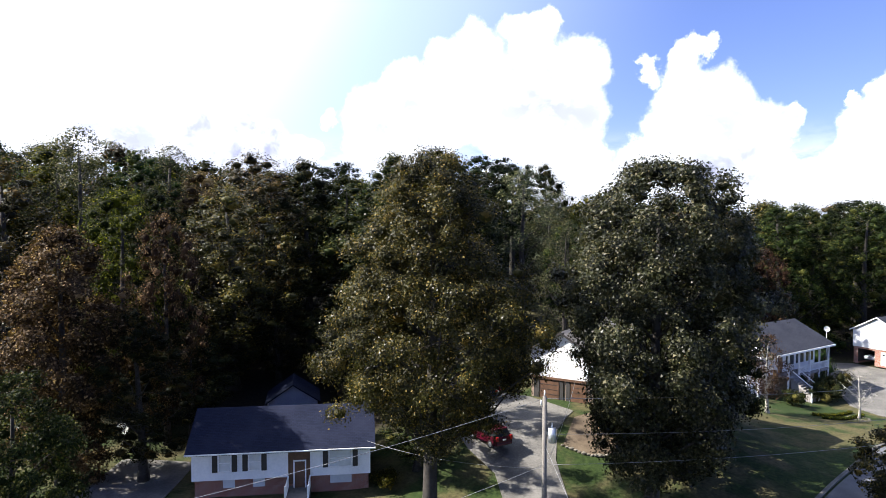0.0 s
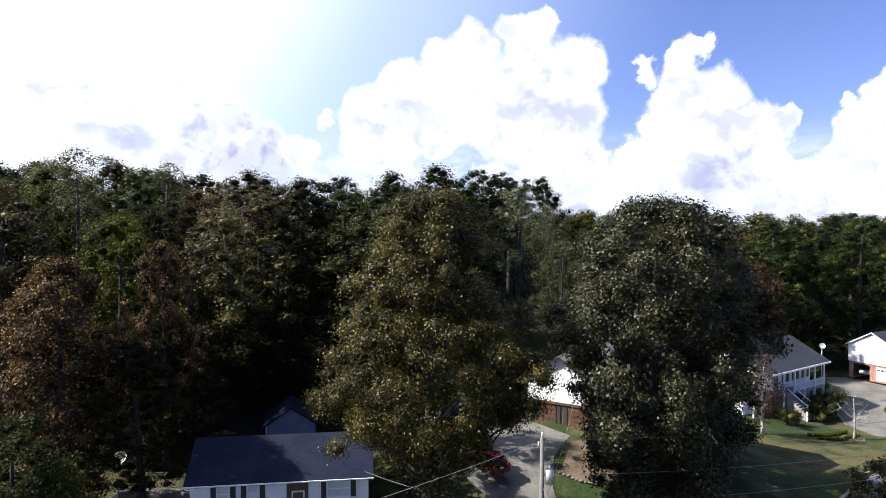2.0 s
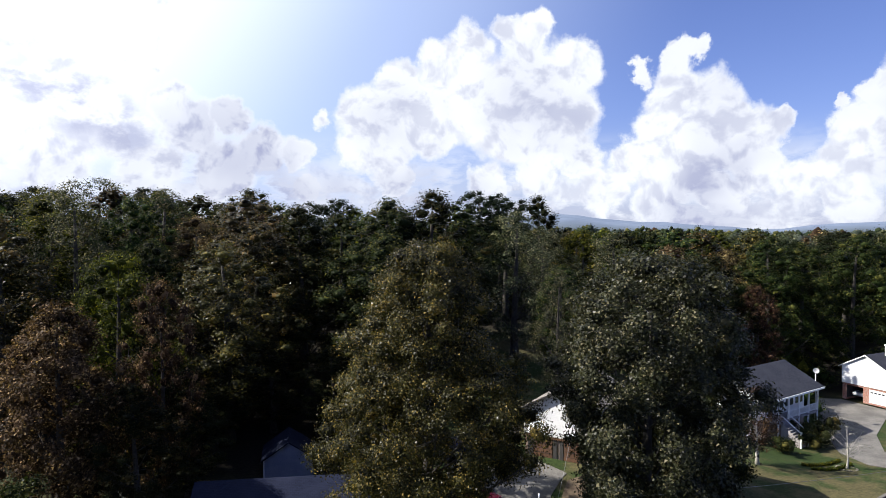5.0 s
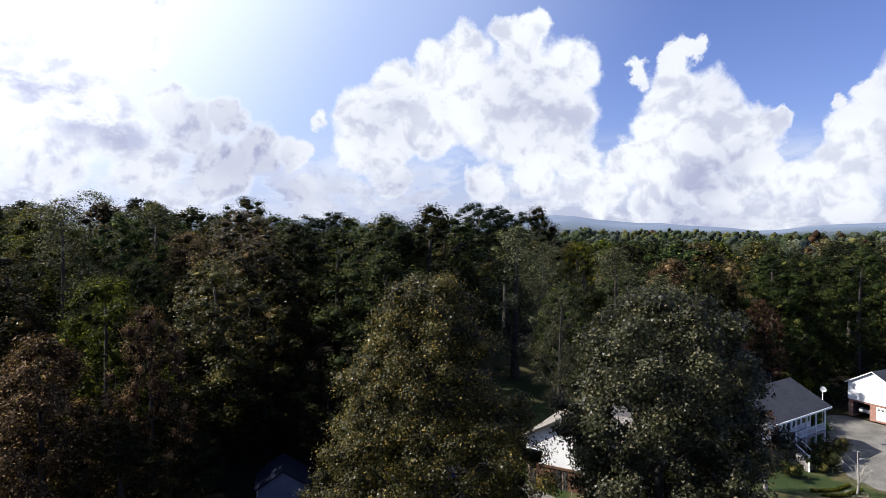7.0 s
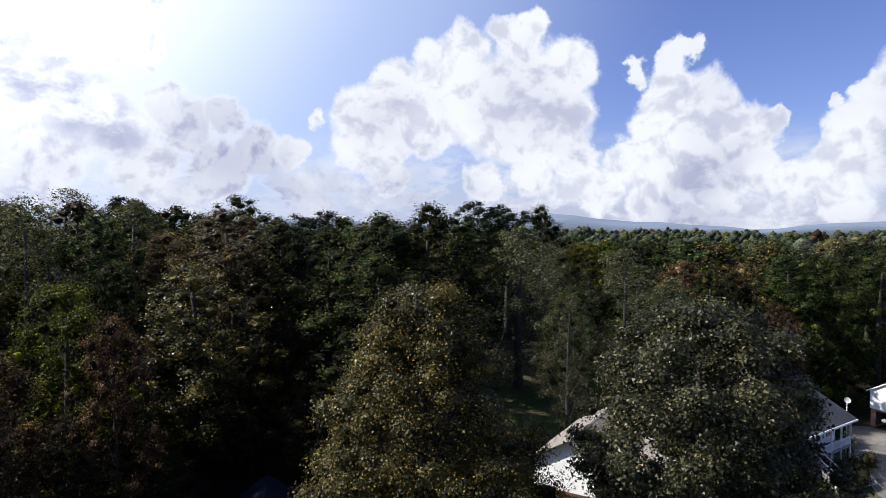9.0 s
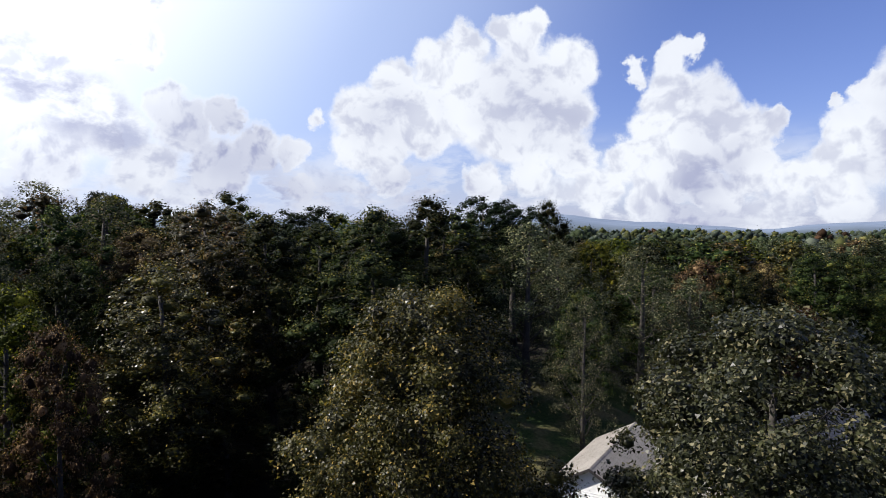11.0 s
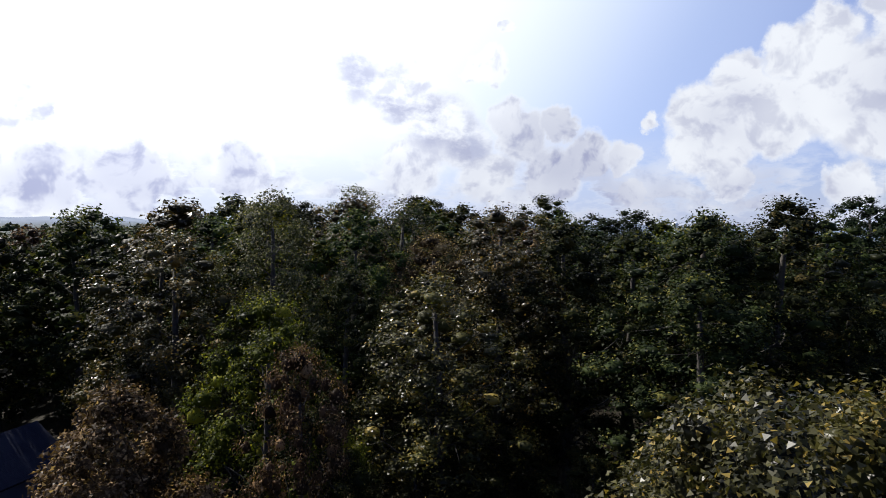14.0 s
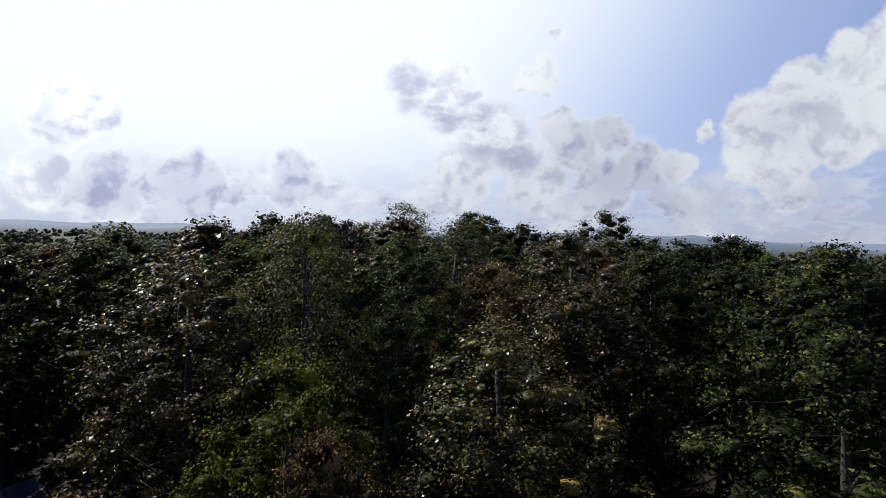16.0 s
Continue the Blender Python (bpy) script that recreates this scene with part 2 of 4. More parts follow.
BARK = surface("bark", ((0.016, 0.013, 0.011), (0.042, 0.036, 0.031)), 0.9, 2.0, 6.0, 0.6)
PALE_BARK = surface("pale_bark", ((0.26, 0.24, 0.21), (0.42, 0.40, 0.36)), 0.85, 2.0, 6.0, 0.4)
SIDING_WHITE = surface("white_siding", ((0.70, 0.71, 0.72), (0.82, 0.82, 0.82)), 0.5, 0.6, 9.0, 0.05)
SIDING_BLUE = surface("blue_grey_siding", ((0.20, 0.22, 0.30), (0.28, 0.30, 0.38)), 0.5, 0.8, 9.0, 0.1)
SIDING_NAVY = surface("dark_blue_siding", ((0.03, 0.04, 0.09), (0.045, 0.06, 0.12)), 0.5, 0.8, 9.0, 0.1)
TRIM_WHITE = surface("white_trim", ((0.72, 0.72, 0.71), (0.82, 0.82, 0.81)), 0.45, 1.0, 8.0, 0.05)
SHUTTER = surface("dark_shutter", ((0.018, 0.016, 0.018), (0.035, 0.03, 0.03)), 0.6, 2.0, 8.0, 0.1)
WOOD_BROWN = surface("brown_wood", ((0.07, 0.035, 0.02), (0.13, 0.065, 0.035)), 0.6, 1.5, 10.0, 0.2)
CONCRETE = surface("concrete", ((0.072, 0.06768, 0.06192), (0.1548, 0.1462, 0.1339)), 0.9, 0.3, 18.0, 0.2)
ASPHALT = surface("asphalt", ((0.072, 0.0756, 0.0864), (0.1152, 0.1188, 0.1296)), 0.85, 0.4, 20.0, 0.3)
FENCE_WOOD = surface("weathered_fence_wood", ((0.17, 0.155, 0.15), (0.29, 0.27, 0.26)), 0.85, 0.9, 9.0, 0.3, object_random=0.35)
CABLE = surface("cable", ((0.16, 0.16, 0.17), (0.28, 0.28, 0.29)), 0.5, 3.0, 4.0, 0.0)
POLE_WOOD = surface("pole_wood", ((0.12, 0.108, 0.096), (0.198, 0.18, 0.162)), 0.9, 1.2, 9.0, 0.4)
METAL_GREY = surface("galvanised_metal", ((0.45, 0.46, 0.48), (0.62, 0.63, 0.65)), 0.4, 2.0, 6.0, 0.05, 0.6)
DISH_PAINT = surface("dish_paint", ((0.62, 0.62, 0.62), (0.75, 0.75, 0.74)), 0.4, 2.0, 6.0, 0.0)
CAR_RED = surface("red_car_paint", ((0.055, 0.003, 0.012), (0.075, 0.005, 0.016)), 0.22, 1.0, 5.0, 0.0, 0.2, 0.7)
CAR_DARK = surface("dark_car_paint", ((0.012, 0.014, 0.02), (0.02, 0.022, 0.03)), 0.2, 1.0, 5.0, 0.0, 0.2, 0.7)
CAR_BLUE = surface("blue_car_paint", ((0.012, 0.022, 0.075), (0.02, 0.035, 0.11)), 0.22, 1.0, 5.0, 0.0, 0.2, 0.7)
CAR_SILVER = surface("silver_car_paint", ((0.5, 0.5, 0.52), (0.62, 0.62, 0.64)), 0.25, 1.0, 5.0, 0.0, 0.4, 0.7)
TYRE = surface("tyre_rubber", ((0.015, 0.015, 0.015), (0.03, 0.03, 0.03)), 0.85, 3.0, 6.0, 0.1)
GLASS_DARK = surface("window_glass", ((0.02, 0.024, 0.03), (0.035, 0.04, 0.048)), 0.12, 0.6, 3.0, 0.0, 0.0, 0.9)
GLASS_BLIND = surface("window_with_blind", ((0.52, 0.54, 0.56), (0.64, 0.66, 0.67)), 0.2, 0.6, 3.0, 0.0, 0.0, 0.8)
LAMP_RED = surface("tail_lamp", ((0.30, 0.01, 0.01), (0.4, 0.02, 0.02)), 0.2, 3.0, 3.0, 0.0)
STONE = surface("stone", ((0.0864, 0.07776, 0.0612), (0.18, 0.162, 0.126)), 0.85, 1.5, 6.0, 0.4, object_random=0.5)
# near black that stands in for the shade inside garages and doorways
DARK_INSIDE = surface("dark_interior", ((0.02, 0.02, 0.02), (0.045, 0.04, 0.038)), 0.8, 1.0, 6.0, 0.0)
DIRT = surface("mulch", ((0.0562, 0.0367, 0.0216), (0.112, 0.0821, 0.0518)), 0.95, 0.8, 16.0, 0.5)


def shingles(name, tones):
    m = bpy.data.materials.new(name)
    m.use_nodes = True
    n = Nodes(m.node_tree)
    where = n.add("ShaderNodeTexCoord").outputs["Object"]
    brick = n.add("ShaderNodeTexBrick")
    n.link(where, brick.inputs["Vector"])
    brick.inputs["Color1"].default_value, brick.inputs["Color2"].default_value = (*tones[0], 1), (*tones[1], 1)
    brick.inputs["Mortar"].default_value = (*[c * 0.55 for c in tones[0]], 1)
    for key, v in (("Scale", 1.0), ("Mortar Size", 0.012), ("Brick Width", 0.33), ("Row Height", 0.15), ("Bias", 0.0)):
        brick.inputs[key].default_value = v
    big = n.noise(where, 0.5, 4.0)
    colour = n.mix(n.ramp(big, 0.35, 0.7, 0.0, 0.5), brick.outputs[0], tones[2])
    bsdf = n.add("ShaderNodeBsdfPrincipled")
    n.link(colour, bsdf.inputs["Base Color"])
    bsdf.inputs["Roughness"].default_value = 0.9
    bsdf.inputs["Specular IOR Level"].default_value = 0.12
    b = n.add("ShaderNodeBump")
    b.inputs["Strength"].default_value, b.inputs["Distance"].default_value = 0.5, 0.015
    n.link(n.math("ADD", brick.outputs["Fac"], n.noise(where, 30.0, 2.0)), b.inputs["Height"])
    n.link(b.outputs[0], bsdf.inputs["Normal"])
    n.link(bsdf.outputs[0], n.add("ShaderNodeOutputMaterial").inputs[0])
    return m


ROOF_NAVY = shingles("dark_blue_grey_shingles", ((0.008, 0.011, 0.027), (0.012, 0.016, 0.036), (0.017, 0.021, 0.042)))
ROOF_TAUPE = shingles("taupe_shingles", ((0.1584, 0.144, 0.1296), (0.216, 0.2016, 0.1872), (0.2448, 0.2232, 0.2088)))
ROOF_GREY = shingles("grey_shingles", ((0.02592, 0.0288, 0.04032), (0.03744, 0.04032, 0.05472), (0.04464, 0.0468, 0.05904)))


def brickwork(name, tones):
    m = bpy.data.materials.new(name)
    m.use_nodes = True
    n = Nodes(m.node_tree)
    where = n.add("ShaderNodeTexCoord").outputs["Object"]
    parts = n.add("ShaderNodeSeparateXYZ")
    n.link(where, parts.inputs[0])
    flat = n.add("ShaderNodeCombineXYZ")
    n.link(n.math("ADD", parts.outputs[0], parts.outputs[1]), flat.inputs[0])
    n.link(parts.outputs[2], flat.inputs[1])
    brick = n.add("ShaderNodeTexBrick")
    n.link(flat.outputs[0], brick.inputs["Vector"])
    brick.inputs["Color1"].default_value, brick.inputs["Color2"].default_value = (*tones[0], 1), (*tones[1], 1)
    brick.inputs["Mortar"].default_value = (0.34, 0.31, 0.28, 1)
    for key, v in (("Scale", 1.0), ("Mortar Size", 0.008), ("Brick Width", 0.21), ("Row Height", 0.075)):
        brick.inputs[key].default_value = v
    bsdf = n.add("ShaderNodeBsdfPrincipled")
    n.link(n.mix(n.ramp(n.noise(where, 0.8, 4.0), 0.4, 0.7, 0.0, 0.35), brick.outputs[0], tones[2]), bsdf.inputs["Base Color"])
    bsdf.inputs["Roughness"].default_value = 0.85
    b = n.add("ShaderNodeBump")
    b.inputs["Strength"].default_value, b.inputs["Distance"].default_value = 0.4, 0.01
    n.link(brick.outputs["Fac"], b.inputs["Height"])
    n.link(b.outputs[0], bsdf.inputs["Normal"])
    n.link(bsdf.outputs[0], n.add("ShaderNodeOutputMaterial").inputs[0])
    return m


BRICK_RED = brickwork("red_brick", ((0.20, 0.065, 0.04), (0.28, 0.10, 0.06), (0.16, 0.06, 0.045)))
BRICK_TAN = brickwork("tan_brick", ((0.255, 0.165, 0.12), (0.315, 0.225, 0.165), (0.225, 0.165, 0.128)))


def ground_material():
    """Mown grass with dry patches round the houses, leaf litter with shade painted in under the woods and over the west
    yard, far canopy and haze-blue hills beyond.
    """
    m = bpy.data.materials.new("grass_and_leaf_litter")
    m.use_nodes = True
    n = Nodes(m.node_tree)
    where = n.add("ShaderNodeTexCoord").outputs["Object"]
    fine, mid, big = n.noise(where, 3.0, 5.0, 0.7), n.noise(where, 0.35, 4.0), n.noise(where, 0.07, 4.0)
    green = n.mix(n.ramp(fine, 0.3, 0.7), (0.010, 0.021, 0.004), (0.028, 0.046, 0.010))
    dry = n.mix(n.ramp(fine, 0.3, 0.7), (0.042, 0.038, 0.016), (0.092, 0.080, 0.036))
    grass = n.mix(n.ramp(n.math("ADD", n.math("MULTIPLY", mid, 0.5), n.math("MULTIPLY", big, 0.5)), 0.44, 0.58), green, dry)
    # near-black litter, with the shade under the trees put into its colour
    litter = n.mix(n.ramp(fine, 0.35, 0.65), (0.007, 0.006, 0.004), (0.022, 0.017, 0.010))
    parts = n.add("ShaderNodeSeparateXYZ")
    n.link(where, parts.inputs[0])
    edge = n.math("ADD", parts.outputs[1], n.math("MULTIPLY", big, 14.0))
    # to the west the dark litter covers the yard in place of shade
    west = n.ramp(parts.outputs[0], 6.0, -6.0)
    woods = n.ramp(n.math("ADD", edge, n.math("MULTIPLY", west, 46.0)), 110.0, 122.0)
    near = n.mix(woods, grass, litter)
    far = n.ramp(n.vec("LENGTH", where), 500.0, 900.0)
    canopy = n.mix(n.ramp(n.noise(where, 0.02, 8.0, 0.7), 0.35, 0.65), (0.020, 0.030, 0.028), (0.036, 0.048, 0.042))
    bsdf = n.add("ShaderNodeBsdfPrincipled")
    # distance haze put into the base colour of the far hills
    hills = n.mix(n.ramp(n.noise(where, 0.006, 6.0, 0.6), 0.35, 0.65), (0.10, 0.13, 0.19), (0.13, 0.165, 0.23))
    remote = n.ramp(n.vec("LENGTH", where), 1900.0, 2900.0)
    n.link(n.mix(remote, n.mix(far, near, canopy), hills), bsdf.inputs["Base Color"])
    bsdf.inputs["Roughness"].default_value = 0.95
    bsdf.inputs["Specular IOR Level"].default_value = 0.2
    b = n.add("ShaderNodeBump")
    b.inputs["Strength"].default_value, b.inputs["Distance"].default_value = 0.7, 0.08
    n.link(fine, b.inputs["Height"])
    n.link(b.outputs[0], bsdf.inputs["Normal"])
    n.link(bsdf.outputs[0], n.add("ShaderNodeOutputMaterial").inputs[0])
    return m


GROUND = ground_material()

# ---- building helpers ----
def mesh_object(name, verts, faces, material, parent=None, smooth=False):
    me = bpy.data.meshes.new(name)
    me.from_pydata([tuple(v) for v in verts], [], faces)
    me.materials.append(material)
    if smooth:
        me.polygons.foreach_set("use_smooth", [True] * len(me.polygons))
    ob = new(name, me)
    ob.parent = parent
    return ob


def part(name, bm, material, parent=None, label=""):
    """Links a bmesh as one mesh object under a thing or a part."""
    bmesh.ops.recalc_face_normals(bm, faces=bm.faces)
    me = bpy.data.meshes.new(name)
    bm.to_mesh(me)
    bm.free()
    me.materials.append(material)
    ob = new(name, me)
    ob.parent = parent
    return tagged(ob, label)


def thing(name, m, label, category, group="", kind=""):
    ob = new(name)
    ob.matrix_world = m
    return tagged(ob, label, category, group, kind)


def box(bm, x0, x1, y0, y1, z0, z1, bevel=0.0):
    made = bmesh.ops.create_cube(bm, size=1.0, matrix=Matrix.Translation(((x0 + x1) / 2, (y0 + y1) / 2, (z0 + z1) / 2))
                                 @ Matrix.Diagonal((x1 - x0, y1 - y0, z1 - z0, 1)))
    if bevel:
        edges = list({e for v in made["verts"] for e in v.link_edges})
        bmesh.ops.bevel(bm, geom=edges, offset=bevel, segments=1, affect="EDGES")
    return bm


def boxes(*sizes, bevel=0.0):
    bm = bmesh.new()
    for s in sizes:
        box(bm, *s, bevel=bevel)
    return bm


def prism(outline, axis, a, b):
    """An outline in two axes, drawn out along the third from a to b."""
    bm = bmesh.new()
    ends = []
    for t in (a, b):
        ends.append([bm.verts.new({"x": (t, p, q), "y": (p, t, q), "z": (p, q, t)}[axis]) for p, q in outline])
    bm.faces.new(ends[0])
    bm.faces.new(ends[1][::-1])
    for i in range(len(outline)):
        j = (i + 1) % len(outline)
        bm.faces.new((ends[0][i], ends[1][i], ends[1][j], ends[0][j]))
    return bm


def tube(points, radii, sides=7, base=0):
    """Verts and faces of a tapered tube along points."""
    verts, faces = [], []
    points = [Vector(p) for p in points]
    for i, (p, r) in enumerate(zip(points, radii)):
        along = (points[min(i + 1, len(points) - 1)] - points[max(i - 1, 0)]).normalized()
        side = along.cross(Vector((0.31, 0.95, 0.05)) if abs(along.z) > 0.8 else Vector((0, 0, 1))).normalized()
        other = along.cross(side)
        for k in range(sides):
            a = 2 * math.pi * k / sides
            verts.append(p + (side * math.cos(a) + other * math.sin(a)) * r)
    for i in range(len(points) - 1):
        for k in range(sides):
            a, b = base + i * sides + k, base + i * sides + (k + 1) % sides
            faces.append((a, b, b + sides, a + sides))
    faces.append(tuple(base + k for k in reversed(range(sides))))
    faces.append(tuple(base + (len(points) - 1) * sides + k for k in range(sides)))
    return verts, faces


def rod(name, points, radii, material, parent=None, sides=8, label=""):
    v, f = tube(points, radii, sides)
    return tagged(mesh_object(name, v, f, material, parent, True), label)


# ---- the lie of the land ----
def step(a, b, x):
    t = min(max((x - a) / (b - a), 0.0), 1.0)
    return t * t * (3 - 2 * t)


def land(x, y):
    """Height of the ground: level lots, a wooded rise to the north-west, rolling country and far hills."""
    z = 3.0 * step(86, 122, y) * (1 - step(18, 42, x) * step(150, 116, y))
    z += 9.5 * step(75, 15, math.hypot(x + 66, (y - 118) * 0.9)) + 7.0 * step(42, 8, math.hypot(x - 6, y - 116))
    z += 3.5 * step(47, 63, y) * step(108, 84, y) * step(-9, 2, x) * step(36, 20, x)      # the lot of the gabled house
    z -= 1.6 * step(32, 50, x) * step(58, 80, y) * step(135, 112, y)
    r = math.hypot(x, y - 50)
    wide = step(220, 700, r)
    z = z * (1 - 0.5 * wide) + wide * (5 + 7 * noise.noise(Vector((x / 260, y / 260, 0.4))))
    if r > 1500:
        az = math.atan2(-x, y)
        rise = step(1700, 3300, r)
        hills = 44 + 70 * noise.noise(Vector((az * 7.0, 1.7, r / 2600))) + 14 * noise.noise(Vector((az * 24.0, 4.2, r / 1300)))
        z += rise * max(hills, 12) * (0.85 + 0.4 * step(-0.62, 0.05, az) * step(1.5, 0.4, az))
    return z


def build_ground():
    rings = [0.0] + [2.0 * k for k in range(1, 31)] + [60.0 + 6.0 * 1.085 ** k - 6.0 + 4.0 * k for k in range(1, 74)]
    rings = [r for r in rings if r < 4300] + [4300.0]
    count, verts, faces = 200, [(0, 50, land(0, 50))], []
    for r in rings[1:]:
        for k in range(count):
            a = 2 * math.pi * k / count
            x, y = r * math.sin(a), 50 + r * math.cos(a)
            bump = 2.5 * noise.noise(Vector((x / 14, y / 14, 0))) * step(700, 1200, r)
            verts.append((x, y, land(x, y) + bump))
    for k in range(count):
        faces.append((0, 1 + (k + 1) % count, 1 + k))
    for i in range(len(rings) - 2):
        for k in range(count):
            a, b = 1 + i * count + k, 1 + i * count + (k + 1) % count
            faces.append((a, b, b + count, a + count))
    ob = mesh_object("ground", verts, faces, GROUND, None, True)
    return tagged(ob, "mown lawn, leaf litter darkened with shade, rolling wooded country, haze-blue hills", "ground", kind="structure")


build_ground()


def slab(name, outline, lift, material, label, category, thick=0.12, kind="structure"):
    """A paved sheet that follows the ground, cut every two metres."""
    bm = bmesh.new()
    bm.faces.new([bm.verts.new((x, y, 0)) for x, y in outline])
    for axis in (0, 1):
        lo, hi = min(p[axis] for p in outline), max(p[axis] for p in outline)
        for at in np.arange(lo + 2.0, hi, 2.0):
            place, normal = [0, 0, 0], [0, 0, 0]
            place[axis], normal[axis] = at, 1
            bmesh.ops.bisect_plane(bm, geom=bm.verts[:] + bm.edges[:] + bm.faces[:], plane_co=place, plane_no=normal)
    bmesh.ops.triangulate(bm, faces=bm.faces[:])
    top = bm.faces[:]
    made = bmesh.ops.extrude_face_region(bm, geom=top)
    upper = {v for v in made["geom"] if isinstance(v, bmesh.types.BMVert)}
    for v in bm.verts:
        v.co.z = land(v.co.x, v.co.y) + (lift if v in upper else lift - thick)
    bmesh.ops.delete(bm, geom=top, context="FACES_ONLY")
    return tagged(part(name, bm, material), label, category, kind=kind)


slab("driveway", [(5.0, 30.0), (9.6, 30.0), (9.8, 47.0), (9.6, 54.0), (10.4, 58.0), (11.9, 60.6), (12.6, 61.6), (8.9, 66.9), (6.4, 68.0), (1.4, 65.5), (0.6, 59.5), (2.2, 55.5), (4.3, 52.4), (4.9, 47.0)],
     0.06, CONCRETE, "worn pale concrete driveway with tree shade", "driveway")
slab("driveway", [(-29.0, 40.0), (-22.5, 40.0), (-21.8, 49.5), (-22.0, 57.0), (-28.5, 57.0)], 0.06, CONCRETE, "grey concrete parking pad beside the house", "driveway")
slab("road", [(18.0, 38.0), (27.8, 47.6), (40.8, 60.2), (62.0, 76.0), (92.0, 93.0), (97.0, 86.0), (66.0, 68.5), (47.0, 54.5), (33.5, 42.5), (27.0, 36.0)],
     0.07, ASPHALT, "grey asphalt street with a pale edge", "road")
slab("kerb", [(17.6, 38.3), (27.5, 48.0), (40.5, 60.6), (53.5, 70.6), (53.7, 70.3), (40.7, 60.35), (27.7, 47.75), (17.85, 38.05)], 0.14, CONCRETE,
     "pale concrete kerb along the street", "kerb", 0.25)
slab("driveway", [(68.5, 107.1), (64.5, 107.6), (61.2, 101.7), (57.5, 93.0), (54.5, 88.0), (51.9, 81.4), (52.6, 76.5), (56.5, 73.5), (60.0, 76.2), (57.9, 81.4), (61.4, 88.0), (68.0, 95.5), (71.7, 99.9)],
     0.06, CONCRETE, "pale concrete driveway curving to the garages", "driveway")


# ---- trees ----
ICO = bmesh.new()
bmesh.ops.create_icosphere(ICO, subdivisions=1, radius=1.0)
ICO_VERTS, ICO_FACES = np.array([v.co[:] for v in ICO.verts]), np.array([[v.index for v in f.verts] for f in ICO.faces])
ICO.free()


def leaf_mesh(name, centres, radii, counts, size, material, rng, flatten=0.75, axis=None, cores=0.5, outward=0.7, corners=4, lean=None):
    """Folded rhombs of leaves over the outside of clumps round the given centres, with a rough solid lump in each clump
    that blocks light as inner foliage would.
    lean: for each clump, the way in which its leaves gather."""
    centres, radii = np.asarray(centres, float), np.asarray(radii, float)
    which = np.repeat(np.arange(len(centres)), counts)
    k = len(which)
    d = rng.normal(size=(k, 3))
    d[:, 2] += 0.25
    if lean is not None:
        d += np.asarray(lean)[which]
    d /= np.linalg.norm(d, axis=1)[:, None]
    far = np.where(rng.random(k) < 0.6, 0.5 + 0.5 * rng.random(k), 0.85 + 0.6 * rng.random(k) ** 1.5)
    off = d * (far * radii[which])[:, None]
    off[:, 2] *= flatten
    pos = centres[which] + off
    n = d * outward + rng.normal(size=(k, 3)) * 0.7 + np.array([0, 0, 0.25])
    if axis is not None:
        away = pos - np.asarray(axis)
        n += 0.5 * away / (np.linalg.norm(away, axis=1)[:, None] + 1e-6)
    n /= np.linalg.norm(n, axis=1)[:, None]
    t = np.cross(n, rng.normal(size=(k, 3)))
    t /= np.linalg.norm(t, axis=1)[:, None] + 1e-9
    b = np.cross(n, t)
    s = (size * (0.55 + 0.9 * rng.random(k)))[:, None]
    c = corners
    leaves = np.empty((k, c, 3))
    leaves[:, 0], leaves[:, c - 2] = pos - t * s * 0.5, pos + t * s * 0.5
    leaves[:, c - 1] = pos - b * s * 0.32 + n * s * 0.1
    if c == 4:
        leaves[:, 1] = pos + b * s * 0.32 + n * s * 0.1
    else:
        leaves[:, 2] = pos + b * s * 0.7
    verts, loops, starts = [leaves.reshape(-1, 3)], [np.arange(c * k)], [np.arange(0, c * k, c)]
    # solid lumps added inside the clumps to block light and sight
    if cores:
        m = len(centres)
        lump = ICO_VERTS[None] * (0.75 + 0.5 * rng.random((m, 12, 1))) * (radii * cores)[:, None, None]
        lump[:, :, 2] *= flatten
        verts.append((lump + centres[:, None]).reshape(-1, 3))
        tri = (ICO_FACES[None] + c * k + 12 * np.arange(m)[:, None, None]).reshape(-1)
        loops.append(tri)
        starts.append(c * k + np.arange(0, len(tri), 3))
    verts, loops, starts = np.concatenate(verts), np.concatenate(loops), np.concatenate(starts)
    me = bpy.data.meshes.new(name)
    me.vertices.add(len(verts))
    me.vertices.foreach_set("co", verts.ravel())
    me.loops.add(len(loops))
    me.loops.foreach_set("vertex_index", loops)
    me.polygons.add(len(starts))
    me.polygons.foreach_set("loop_start", starts)
    me.update(calc_edges=True)
    me.materials.append(material)
    return me


# half-widths of a crown, from its foot to its top
ROUND = ((0.0, 0.45), (0.12, 0.80), (0.35, 1.0), (0.6, 0.93), (0.8, 0.72), (0.93, 0.42), (1.0, 0.10))
TALL = ((0.0, 0.50), (0.15, 0.85), (0.4, 1.0), (0.65, 0.90), (0.84, 0.66), (0.95, 0.36), (1.0, 0.10))
TIERED = ((0.0, 0.40), (0.10, 0.72), (0.28, 1.0), (0.50, 0.86), (0.66, 0.61), (0.82, 0.51), (0.92, 0.40), (0.98, 0.24), (1.0, 0.08))
BROAD = ((0.0, 0.36), (0.12, 0.58), (0.28, 0.82), (0.46, 1.0), (0.66, 0.94), (0.86, 0.80), (0.95, 0.55), (1.0, 0.20))
UMBRELLA = ((0.0, 0.25), (0.3, 0.55), (0.6, 0.9), (0.8, 1.0), (0.93, 0.72), (1.0, 0.2))


